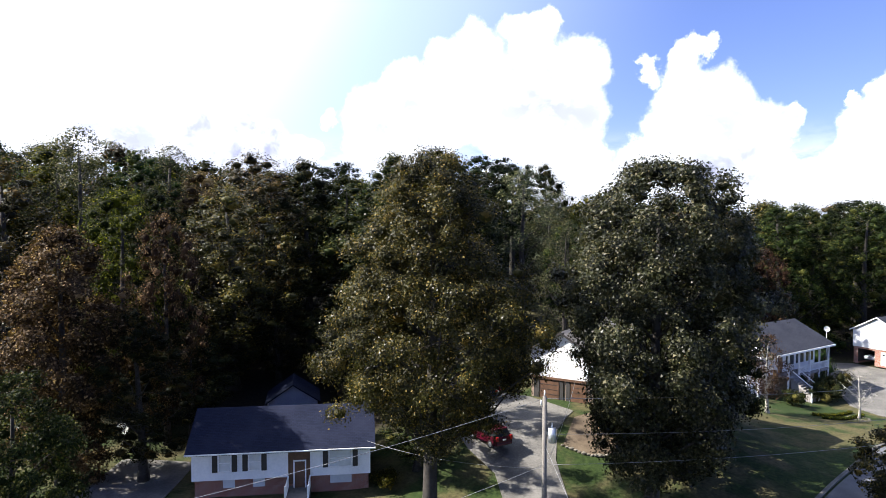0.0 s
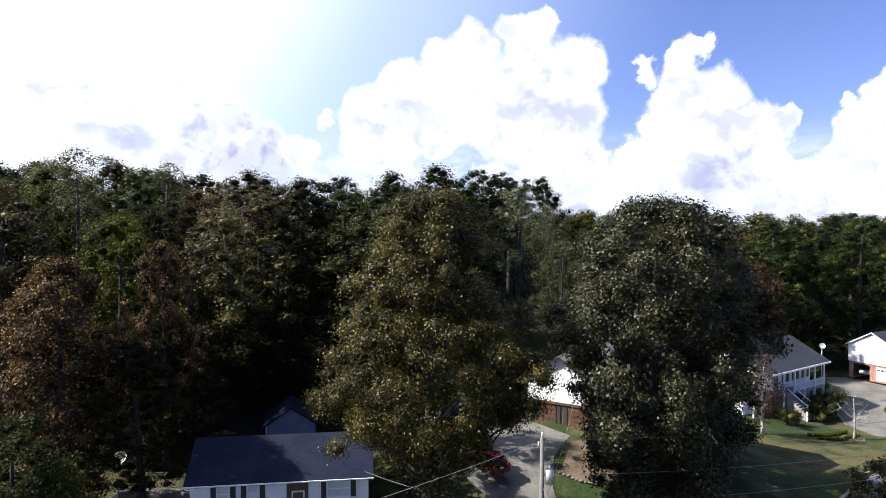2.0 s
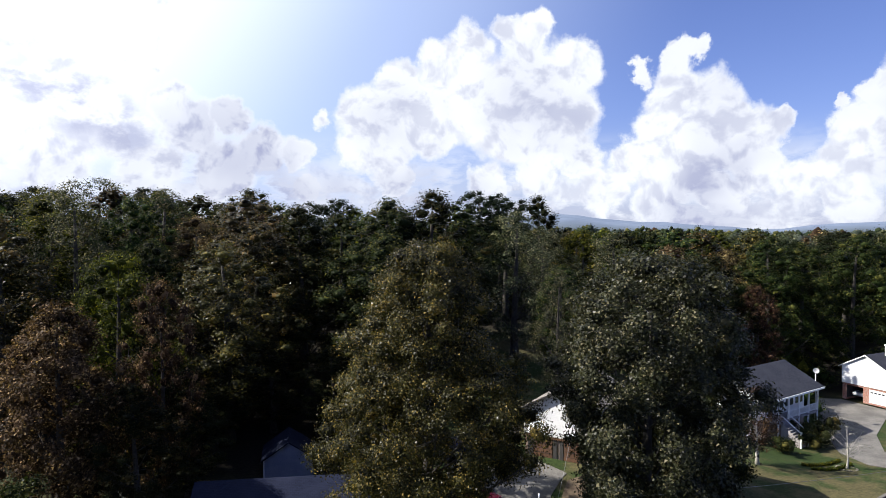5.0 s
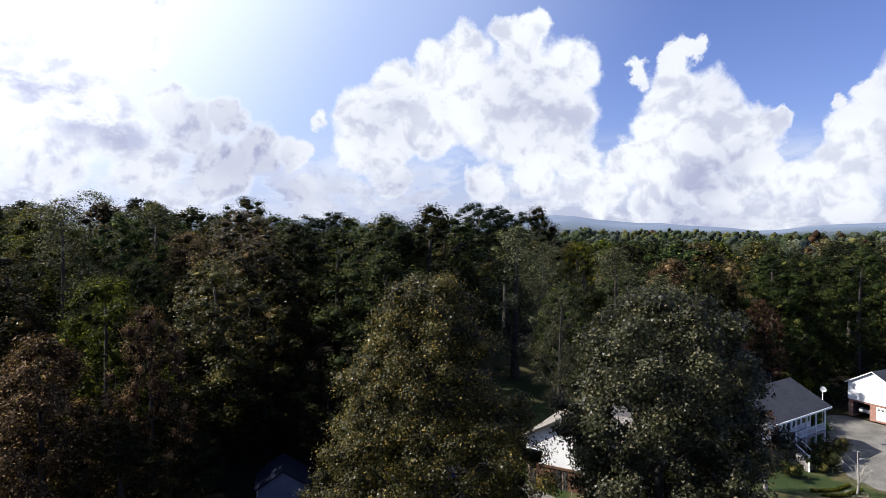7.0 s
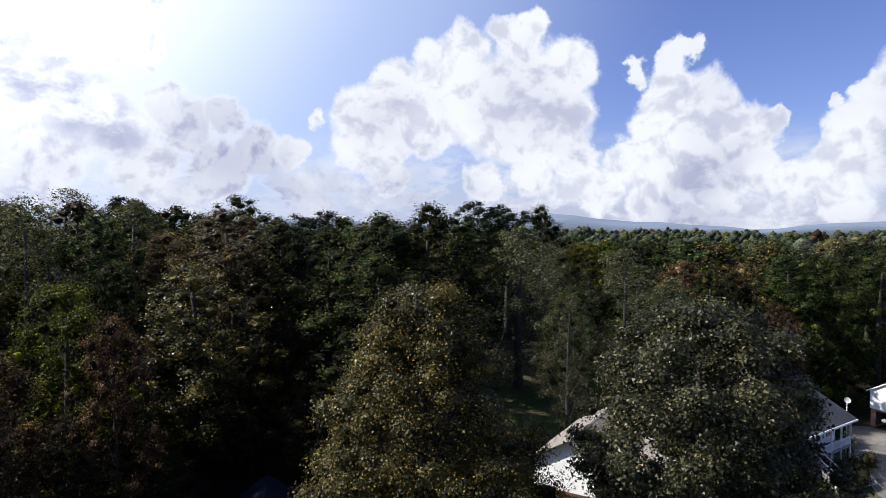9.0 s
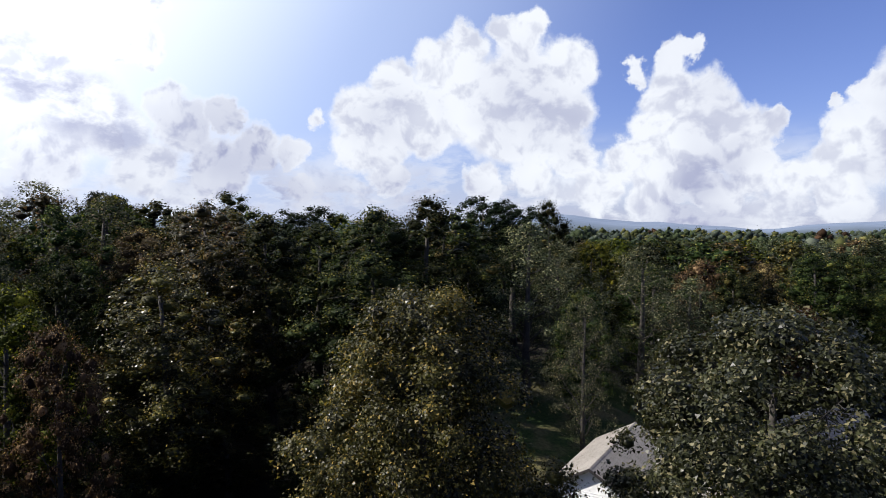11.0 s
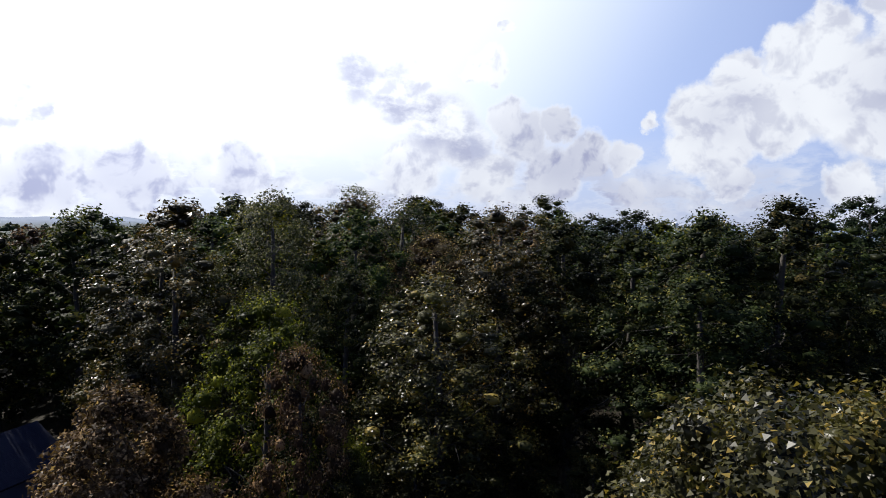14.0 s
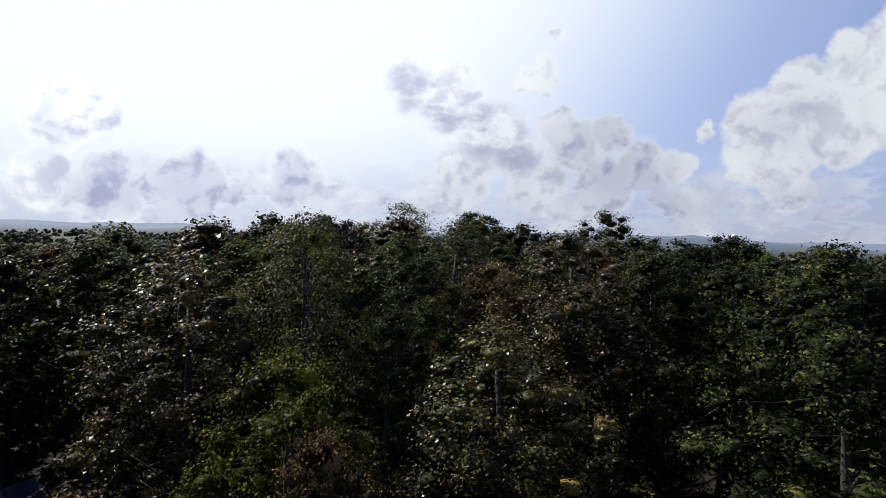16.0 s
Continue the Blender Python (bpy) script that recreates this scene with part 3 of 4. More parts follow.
def broadleaf(seed, height, radius, leaves, size, leaf, bark, label, base=0.18, limbs=22, clumps=110, clump=0.2, group="", gaps=0.0, corners=3, cores=0.45,
              shape=ROUND, lobes=0.2, flatten=0.8, twigs=True, name="tree"):
    """Tapered trunk, limbs that rise and spread, and a lobed crown of leaf clumps round their ends."""
    rng = np.random.default_rng(seed)
    root = thing(name, pose(0, 0, 0), label, "tree", group)
    sway = rng.normal(size=2) * 0.012 * height
    def stem(u):
        return np.array([sway[0] * u * u + 0.12 * math.sin(5 * u + seed), sway[1] * u * u + 0.12 * math.cos(4 * u + seed), height * u])
    us = np.linspace(-0.03, 0.88, 9)
    girth = 0.017 * height
    verts, faces = tube([stem(u) for u in us], [girth * (1.25 - u) ** 1.3 * (1.5 if u < 0 else 1) + 0.012 for u in us], 8)
    ws = np.linspace(0.0, 1.0, 200)
    widths = np.interp(ws, [p[0] for p in shape], [p[1] for p in shape])
    share = widths + 0.15
    share = np.cumsum(share) / share.sum()
    centres, radii, lean = [], [], []
    for i in range(clumps):
        inner = i % 5 == 4
        w = float(np.interp((i + rng.random()) / clumps, share, ws))
        az = 2.39996 * i + rng.normal() * 0.25
        out = np.array([math.cos(az), math.sin(az), 0.0])
        swell = 1 + lobes * 2.0 * noise.noise(Vector((out[0] * 1.5 + seed, out[1] * 1.5, w * 3.2))) + lobes * 0.5 * rng.normal()
        r = radius * clump * (0.65 + 0.7 * rng.random())
        reach = max(0.0, radius * float(np.interp(w, ws, widths)) * swell - 0.75 * r) * (rng.uniform(0.3, 0.7) if inner else 1.0)
        z = height * (base + (1 - base) * w)
        c = stem(min(z / height, 1.0)) + out * reach
        c[2] = min(z, height - 0.75 * r * flatten) + (0.0 if inner else rng.normal() * 0.02 * height * (1 - w))
        if rng.random() < gaps * (0.4 + 0.6 * w):
            continue
        centres.append(c)
        radii.append(r)
        up = (w - 0.25) * 1.2
        lean.append(out * 0.7 + np.array([0, 0, up * 0.7]))
    centres, radii = np.array(centres), np.array(radii)
    order = np.argsort(centres[:, 2])
    ends = order[np.linspace(2, len(order) - 1, limbs).astype(int)]
    joints, thick = [], []
    for j in ends:
        tip = centres[j]
        flat = math.hypot(tip[0], tip[1])
        u = max(base * 0.55 + 0.03, min(0.86, (tip[2] - flat * (0.6 + 0.5 * rng.random())) / height))
        a = stem(u)
        way = tip - a
        pts = [a, a + way * 0.33 + [0, 0, -0.05 * flat], a + way * 0.68 + [0, 0, -0.04 * flat], tip]
        pts = [p + rng.normal(size=3) * 0.03 * flat * (0 < k < 3) for k, p in enumerate(pts)]
        r0 = girth * 0.40 * (1.15 - u)
        v, f = tube(pts, [r0, r0 * 0.72, r0 * 0.45, r0 * 0.14], 5, len(verts))
        verts += v
        faces += f
        for g in (0.45, 0.7, 0.85):
            seg = g * 3
            q = min(int(seg), 2)
            joints.append(pts[q] * (1 - seg + q) + pts[q + 1] * (seg - q))
            thick.append(r0 * (1 - g))
    joints = np.array(joints)
    if twigs:
        chosen = set(int(j) for j in ends)
        for j, c in enumerate(centres):
            if j in chosen:
                continue
            q = int(np.argmin(((joints - c) ** 2).sum(axis=1)))
            r0 = max(0.02, thick[q] * 0.7)
            bend = (joints[q] + c) / 2 + rng.normal(size=3) * 0.06 * np.linalg.norm(joints[q] - c)
            v, f = tube([joints[q], bend, c], [r0, r0 * 0.6, r0 * 0.2], 4, len(verts))
            verts += v
            faces += f
    mesh_object("trunk", verts, faces, bark, root, True)
    weight = radii ** 2
    counts = np.maximum(4, (leaves * weight / weight.sum()).astype(int))
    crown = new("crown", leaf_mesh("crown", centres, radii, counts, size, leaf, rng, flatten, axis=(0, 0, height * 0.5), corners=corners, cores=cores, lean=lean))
    crown.parent = root
    return root


def stand(ob, x, y, height=1.0, turn=0.0, spread=None):
    """The pose of a tree on the ground, scaled from its model."""
    wide = height if spread is None else spread
    return pose(x, y, land(x, y) - 0.05, 0, 0, turn) @ Matrix.Diagonal((wide, wide, height, 1))


# the trees nearest to the houses
big = broadleaf(11, 26.3, 7.2, 190000, 0.138, LEAF_OLIVE, BARK, "tall spreading oak with olive and bronze autumn leaves",
                base=0.27, limbs=46, clumps=320, clump=0.145, gaps=0.10, shape=TIERED, lobes=0.28, cores=0.5)
big.matrix_world = stand(big, -0.8, 45.0, 1.0)
second = broadleaf(23, 25.4, 6.7, 140000, 0.185, LEAF_SILVER, BARK, "tall dense oak with glossy grey green leaves beside the driveway",
                   base=0.19, limbs=46, clumps=300, clump=0.15, gaps=0.12, shape=BROAD, lobes=0.28, cores=0.5)
second.matrix_world = stand(second, 14.3, 43.2, 1.0)
rusty = broadleaf(37, 20.9, 4.9, 56000, 0.21, LEAF_RUST, BARK, "slender tree with rust brown autumn leaves", base=0.06, limbs=34, clumps=170, clump=0.2, shape=TALL, lobes=0.25, cores=0.45)
rusty.matrix_world = stand(rusty, -31.0, 52.0, 1.0)
leafy = broadleaf(41, 13.0, 3.4, 30000, 0.16, LEAF_GREEN, BARK, "low leafy green tree at the edge of the lot", base=0.1, limbs=26, clumps=90, clump=0.24, lobes=0.3, gaps=0.2, cores=0.3)
leafy.matrix_world = stand(leafy, -24.0, 35.5, 1.0)
shady = broadleaf(43, 16.5, 6.6, 34000, 0.25, LEAF_OAK, BARK, "low spreading dark oak in front of the gabled house", base=0.06, clumps=120, clump=0.2, cores=0.6)
shady.matrix_world = stand(shady, 23.0, 58.5, 0.8)
# unseen oak added to throw shade on the lawn
added_shade_oak = broadleaf(47, 14.5, 5.0, 20000, 0.25, LEAF_OAK, BARK, "low dark oak added behind the taller one to shade the lawn", base=0.1, clumps=90, clump=0.22, cores=0.6)
added_shade_oak.matrix_world = stand(added_shade_oak, 19.0, 52.0, 0.9)

MODELS = {}
GROUP = "trees of the wood"
for key, leaf, label in (("oak", LEAF_OAK, "woodland oak with dark green leaves"), ("olive", LEAF_OLIVE, "woodland tree with olive brown leaves"),
                         ("green", LEAF_GREEN, "woodland tree with fresh green leaves"), ("yellow", LEAF_YELLOW, "woodland tree turning yellow green"),
                         ("rust", LEAF_RUST, "woodland tree with rust red leaves"), ("grey", LEAF_GREY, "woodland tree with thin grey green leaves")):
    s = len(MODELS) * 7 + 101
    thin = key == "grey"
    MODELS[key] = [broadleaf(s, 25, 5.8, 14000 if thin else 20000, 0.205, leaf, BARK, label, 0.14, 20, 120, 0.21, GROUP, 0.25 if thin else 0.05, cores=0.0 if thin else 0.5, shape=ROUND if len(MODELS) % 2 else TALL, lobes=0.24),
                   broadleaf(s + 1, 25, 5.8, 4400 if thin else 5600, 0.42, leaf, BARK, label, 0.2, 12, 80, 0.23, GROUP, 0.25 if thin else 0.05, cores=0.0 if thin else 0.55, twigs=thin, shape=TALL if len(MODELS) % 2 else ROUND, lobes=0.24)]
PINE_LABEL = "tall pine with a dark rounded crown"
MODELS["pine"] = [broadleaf(211, 25, 4.2, 16000, 0.24, LEAF_PINE, BARK, PINE_LABEL, 0.42, 18, 80, 0.23, GROUP, 0.1, shape=UMBRELLA, lobes=0.3, flatten=0.6, name="pine_tree"),
                  broadleaf(212, 25, 4.2, 6500, 0.36, LEAF_PINE, BARK, PINE_LABEL, 0.42, 12, 60, 0.25, GROUP, 0.1, shape=UMBRELLA, lobes=0.3, flatten=0.6, twigs=False, name="pine_tree")]
used = set()


def plant(key, x, y, top, near=False, spread=1.0, turn=0.0):
    """A tree of the wood whose crown ends at the height top."""
    model = MODELS[key][0 if near else 1]
    tall = (top - land(x, y)) / 25.0
    m = stand(model, x, y, tall, turn, spread * (0.45 + 0.55 * tall))
    if model.name not in used:
        used.add(model.name)
        model.matrix_world = m
        return model
    return copy_thing(model, m @ Matrix.Diagonal([1 / v for v in model.scale] + [1]))


rng = np.random.default_rng(5)
KINDS = ["oak", "olive", "green", "grey", "oak", "olive", "green", "yellow", "rust", "green", "oak", "grey", "green"]
taken = [(-1.3, 45.0), (14.1, 43.2), (-31.0, 52.0), (20.5, 63.5), (-58.0, 60.0), (-62.0, 66.0), (-50.0, 57.0), (-64.0, 57.0), (-53.0, 65.0)]


def free(x, y, gap):
    return all((x - a) ** 2 + (y - b) ** 2 > gap * gap for a, b in taken)


# single trees that stand out, and unseen low ones added for shade: kind, x, y, height of the top, spread
MARKED = [("yellow", -31.6, 63.5, 25.0, 0.9), ("rust", -26.0, 60.5, 22.4, 0.62), ("grey", -56.0, 107.5, 35.6, 1.35), ("pine", -60.2, 136.0, 35.6, 1.3), ("grey", -43.0, 76.5, 32.8, 1.0), ("olive", -46.6, 68.5, 28.6, 1.2),
          ("green", -52.0, 180.0, 38.2, 1.7), ("oak", -7.0, 93.0, 31.5, 1.3), ("grey", 12.0, 98.0, 29.8, 1.2), ("oak", -19.0, 91.0, 30.5, 1.2), ("olive", -27.5, 96.0, 32.0, 1.3), ("grey", -40.5, 95.0, 33.0, 1.2), ("pine", -62.0, 100.0, 33.5, 1.2), ("pine", 8.0, 116.5, 34.0, 1.1), ("pine", 13.2, 121.0, 33.0, 1.2), ("oak", 21.6, 132.0, 34.0, 1.0),
          ("oak", -1.5, 97.0, 33.0, 1.4), ("olive", -24.6, 75.6, 25.8, 1.25), ("rust", -34.0, 92.0, 29.0, 1.1), ("green", -34.5, 76.5, 26.0, 0.9),
          ("pine", -18.4, 111.0, 32.2, 1.2), ("grey", -55.6, 91.0, 33.0, 1.0), ("olive", -24.5, 87.0, 28.0, 1.2), ("green", 17.7, 92.0, 22.0, 0.9),
          # most low trees in this row are unseen, added to shade or cover ground
          ("oak", 4.7, 97.0, 25.0, 0.9), ("oak", -25.0, 53.0, 14.5, 0.9), ("oak", -25.5, 73.0, 13.0, 1.0), ("oak", -20.5, 79.5, 13.5, 1.0), ("oak", -12.5, 78.0, 13.0, 1.0), ("oak", -29.5, 80.5, 14.0, 1.0), ("oak", -24.5, 62.5, 11.5, 0.9), ("oak", -2.2, 53.5, 9.5, 0.9), ("oak", -5.5, 67.0, 16.0, 0.9), ("olive", -6.5, 74.5, 17.0, 0.9), ("grey", 15.5, 82.0, 22.0, 0.7), ("oak", -3.0, 60.5, 16.5, 0.9), ("oak", -29.0, 65.5, 17.0, 1.0),
          ("rust", 56.5, 125.0, 23.0, 0.90), ("rust", 42.7, 118.0, 24.0, 1.00), ("rust", 54.6, 108.0, 17.5, 0.70), ("pine", 66.4, 122.0, 25.0, 1.10),
          ("pine", 82.4, 128.0, 26.4, 1.20), ("green", 32.9, 112.0, 23.6, 1.10), ("yellow", 27.3, 120.0, 27.1, 0.90), ("green", 81.5, 135.0, 23.9, 1.20), ("oak", 43.4, 108.0, 22.9, 1.00),
          ("green", 61.0, 116.5, 25.0, 1.2), ("green", 67.5, 118.0, 24.5, 1.1), ("green", 76.5, 117.0, 25.8, 1.2), ("oak", 50.0, 114.0, 22.5, 1.2), ("grey", 36.0, 106.0, 22.0, 1.1)]
for key, x, y, top, spread in MARKED:
    plant(key, x, y, top, True, spread, 360 * rng.random())
    taken.append((x, y))
tries = 0
while tries < 5000:
    tries += 1
    x, y = rng.uniform(-150, 125), rng.uniform(50, 165)
    if x > -4 and y < 94 + 0.12 * x:            # the lots stay open
        continue
    if x > 55 and y < 122:
        continue
    if x > -42 and y < 84 or x > -47 and y < 66 or y < 56:
        continue
    if x < -115 and y > 110:
        continue
    if not free(x, y, 7.6 if y < 95 else 8.6):
        continue
    taken.append((x, y))
    top = land(x, y) + rng.uniform(20, 25.5) * (0.84 if x > 15 else 1.0)
    if x < -42 and y < 84:
        top = land(x, y) + rng.uniform(22, 26)
    if x < -42 and y > 84:
        top = min(top, rng.uniform(31.0, 35.0))
    if x > -42:
        top = min(max(top, 26.5), rng.uniform(29.0, 32.5))
    if y > 138 and x < -25:
        top = land(x, y) + rng.uniform(15, 19)
    kind = KINDS[rng.integers(len(KINDS))]
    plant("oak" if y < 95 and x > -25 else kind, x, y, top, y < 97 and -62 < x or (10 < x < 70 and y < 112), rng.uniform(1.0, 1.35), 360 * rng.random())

for models in MODELS.values():                  # a model that stands nowhere goes
    for model in models:
        if model.name not in used:
            for ob in (*model.children, model):
                bpy.data.objects.remove(ob)


def far_woods():
    """The canopy beyond, too many trees to count."""
    rng = np.random.default_rng(77)
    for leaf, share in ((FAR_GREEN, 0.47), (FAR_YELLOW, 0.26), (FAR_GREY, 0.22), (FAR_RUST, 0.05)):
        centres, radii, counts = [], [], []
        while len(centres) < 9500 * share:
            a, r = rng.uniform(-1.45, 1.0), 105 * math.exp(rng.uniform(0, 3.0))
            x, y = r * math.sin(a), 50 + r * math.cos(a)
            if -150 < x < 125 and 50 < y < 165:
                continue
            if noise.noise(Vector((x / 60, y / 60, 3.0 + share * 40))) < -0.12:
                continue
            h = rng.uniform(11, 21) + 5 * noise.noise(Vector((x / 35, y / 35, 9.0)))
            w = rng.uniform(3.0, 7.0) * (1 + r / 1500)
            z = land(x, y)
            turn = rng.uniform(0, 6.3)
            for k, (out, dz, q) in enumerate(((0.0, 0.62, 0.70), (0.7, 0.95, 0.62), (0.75, 1.15, 0.66), (0.7, 1.0, 0.58))):
                centres.append((x + out * w * math.cos(turn + 2.1 * k), y + out * w * math.sin(turn + 2.1 * k), z + h - w * dz))
                radii.append(w * q * rng.uniform(0.8, 1.15))
                counts.append(int(85 if r < 300 else (36 if r < 700 else 12)))
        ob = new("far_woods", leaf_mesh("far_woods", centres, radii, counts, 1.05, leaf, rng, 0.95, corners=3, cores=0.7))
        tagged(ob, "distant mixed woodland canopy, early autumn colours paled with painted haze", "woods", kind="stuff")


far_woods()
# ---- house with navy roof ----
def gable_roof(x0, x1, y0, y1, eave, ridge, thick=0.18):
    """A roof with its ridge along x, as a bent slab."""
    ym = (y0 + y1) / 2
    return prism([(y0, eave), (ym, ridge), (y1, eave), (y1, eave - thick), (ym, ridge - thick), (y0, eave - thick)], "x", x0, x1)


def house_navy():
    h = thing("house", pose(-19.5, 49.4, -0.3, 0, 0, 7.5), "white sided split-level house with a dark navy shingle roof", "house")
    part("foundation", boxes((0.15, 13.65, 0.35, 7.6, -0.4, 1.75)), BRICK_RED, h, "red brick lower storey")
    part("wall", prism([(0.0, 1.75), (0.0, 4.05), (3.85, 6.2), (7.7, 4.05), (7.7, 1.75)], "x", 0.0, 13.8), SIDING_WHITE, h, "white horizontal siding")
    roof = part("roof", gable_roof(-0.4, 14.2, -0.5, 8.2, 4.05, 6.45), ROOF_NAVY, h, "dark navy asphalt shingles")
    part("gutter", boxes((-0.4, 14.2, -0.6, -0.5, 3.93, 4.02)), TRIM_WHITE, h)
    part("entry_panel", boxes((7.35, 9.05, -0.04, 0.02, 1.2, 4.0)), WOOD_BROWN, h, "brown wood entry surround")
    door = part("door", boxes((7.85, 8.65, -0.09, -0.04, 0.9, 3.0)), WOOD_BROWN, h, "dark wooden front door")
    part("door_frame", boxes((7.75, 7.85, -0.12, -0.04, 0.9, 3.1), (8.65, 8.75, -0.12, -0.04, 0.9, 3.1), (7.75, 8.75, -0.12, -0.04, 3.0, 3.1)), TRIM_WHITE, door)
    for x0, x1 in ((2.05, 2.95), (4.35, 5.2), (10.55, 12.3)):
        w = part("window", boxes((x0, x1, -0.03, 0.05, 2.45, 3.8)), GLASS_BLIND, h, "upper window with pale blind")
        part("window_frame", boxes((x0 - 0.05, x0 + 0.03, -0.06, -0.03, 2.4, 3.85), (x1 - 0.03, x1 + 0.05, -0.06, -0.03, 2.4, 3.85),
                                   (x0, x1, -0.06, -0.03, 3.08, 3.14), (x0, x1, -0.06, -0.03, 2.4, 2.46), (x0, x1, -0.06, -0.03, 3.79, 3.85)), TRIM_WHITE, w)
        for s in (x0 - 0.5, x1 + 0.1):
            part("shutter", boxes((s, s + 0.4, -0.07, 0.0, 2.4, 3.85)), SHUTTER, h, "dark louvred shutter")
    for x0, x1 in ((2.3, 3.2), (4.6, 5.5), (10.6, 12.3)):
        part("window", boxes((x0, x1, 0.28, 0.36, 1.0, 1.65)), GLASS_BLIND, h, "low white basement window")
    stoop = part("stoop", boxes((7.3, 9.1, -2.4, 0.3, -0.3, 0.9), (7.5, 8.9, -2.9, -2.4, -0.3, 0.6), (7.5, 8.9, -3.4, -2.9, -0.3, 0.3)), CONCRETE, h, "concrete entry stoop with steps")
    for x in (7.35, 9.05):
        part("railing", boxes((x - 0.05, x + 0.05, -2.4, 0.0, 1.75, 1.83), *[(x - 0.03, x + 0.03, y - 0.03, y + 0.03, 0.9, 1.75) for y in np.linspace(-2.35, -0.1, 10)],
                              (x - 0.07, x + 0.07, -2.45, -2.3, 0.9, 1.95)), TRIM_WHITE, h, "white painted railing")


house_navy()


def shed():
    s = thing("shed", pose(-18.6, 68.0, 0, 0, 0, 12.0), "small blue grey outbuilding with a dark shingle roof", "shed")
    part("wall", prism([(0, -0.2), (0, 2.6), (2.6, 4.3), (5.2, 2.6), (5.2, -0.2)], "y", 0.0, 5.0), SIDING_BLUE, s, "blue grey siding")
    part("corner_trim", boxes((-0.04, 0.08, -0.04, 0.06, -0.1, 2.5)), TRIM_WHITE, s)
    part("roof", prism([(-0.3, 2.45), (2.6, 4.4), (5.5, 2.45), (5.5, 2.33), (2.6, 4.26), (-0.3, 2.33)], "y", -0.3, 5.3), ROOF_NAVY, s, "blue grey shingles")


shed()


# ---- house with garages under its gable ----
def house_taupe():
    """A garage wing with its gable to the street, seen from the gable end; its ridge runs back to the north."""
    h = thing("house", pose(12.2, 65.4, 3.5, 0, 0, -32.0), "white gabled house with garages below and a taupe roof", "house")
    w, back = 3.45, 13.0
    part("foundation", boxes((-w + 0.05, w - 0.05, 0.05, back, -0.9, 2.2)), BRICK_TAN, h, "tan brick garage storey")
    part("wall", prism([(-w, 2.2), (-w, 5.1), (0.0, 6.75), (w, 5.1), (w, 2.2)], "y", -0.1, back + 0.1), SIDING_WHITE, h, "white painted siding")
    for k in range(14):
        z = 2.42 + 0.2 * k
        part("siding_lap", boxes((-w, w, -0.125, -0.1, z - 0.012, z + 0.012)), SIDING_WHITE, h)
    part("roof", prism([(-w - 0.45, 4.85), (0.0, 7.05), (w + 0.45, 4.85), (w + 0.45, 4.68), (0.0, 6.87), (-w - 0.45, 4.68)], "y", -0.5, back + 0.5), ROOF_TAUPE, h, "taupe asphalt shingles")
    part("ridge_cap", prism([(-0.16, 6.99), (0.0, 7.09), (0.16, 6.99)], "y", -0.5, back + 0.5), ROOF_TAUPE, h)
    part("fascia", prism([(-w - 0.45, 4.62), (0.0, 6.82), (w + 0.45, 4.62), (w + 0.45, 4.87), (0.0, 7.07), (-w - 0.45, 4.87)], "y", -0.54, -0.5), SHUTTER, h, "dark fascia board")
    part("lintel", boxes((-w, w, -0.16, 0.05, 2.02, 2.26)), WOOD_BROWN, h, "brown timber lintel over the garages")
    for x0, x1 in ((-2.35, -0.35), (0.95, 2.55)):
        g = part("garage_door", boxes((x0, x1, -0.04, 0.02, -0.05, 1.95)), WOOD_BROWN, h, "brown panelled garage door")
        for z in (0.45, 0.95, 1.45):
            part("panel_rib", boxes((x0 + 0.03, x1 - 0.03, -0.06, -0.03, z - 0.02, z + 0.02)), SHUTTER, g)
    for x0, x1 in ((-3.1, -2.5), (-0.2, 0.15), (0.45, 0.85)):
        part("doorway", boxes((x0, x1, -0.06, 0.03, -0.05, 1.95)), DARK_INSIDE, h, "flat dark panel for the shade in an open doorway")
    part("corner_board", boxes((w - 0.1, w + 0.03, -0.14, -0.1, 2.2, 4.95)), TRIM_WHITE, h)
    part("downpipe", boxes((w + 0.02, w + 0.12, -0.16, -0.06, -0.2, 4.7)), TRIM_WHITE, h)
    part("wing_wall", prism([(4.5, 2.0), (4.5, 4.0), (8.2, 5.6), (11.9, 4.0), (11.9, 2.0)], "x", w, 15.0), BRICK_TAN, h, "brick side wing behind the trees")
    part("wing_base", boxes((w, 14.95, 4.55, 11.85, -2.6, 2.0)), BRICK_TAN, h)
    part("wing_roof", prism([(4.1, 3.75), (8.2, 5.85), (12.3, 3.75), (12.3, 3.6), (8.2, 5.68), (4.1, 3.6)], "x", w - 0.2, 15.4), ROOF_TAUPE, h, "taupe shingles over the side wing")
    for x in (5.5, 8.8, 12.0):
        win = part("window", boxes((x, x + 1.2, 4.42, 4.52, 2.4, 3.6)), GLASS_DARK, h)
        for p in (x - 0.08, x + 1.2):
            part("window_frame", boxes((p, p + 0.08, 4.4, 4.5, 2.32, 3.68)), TRIM_WHITE, win)


house_taupe()


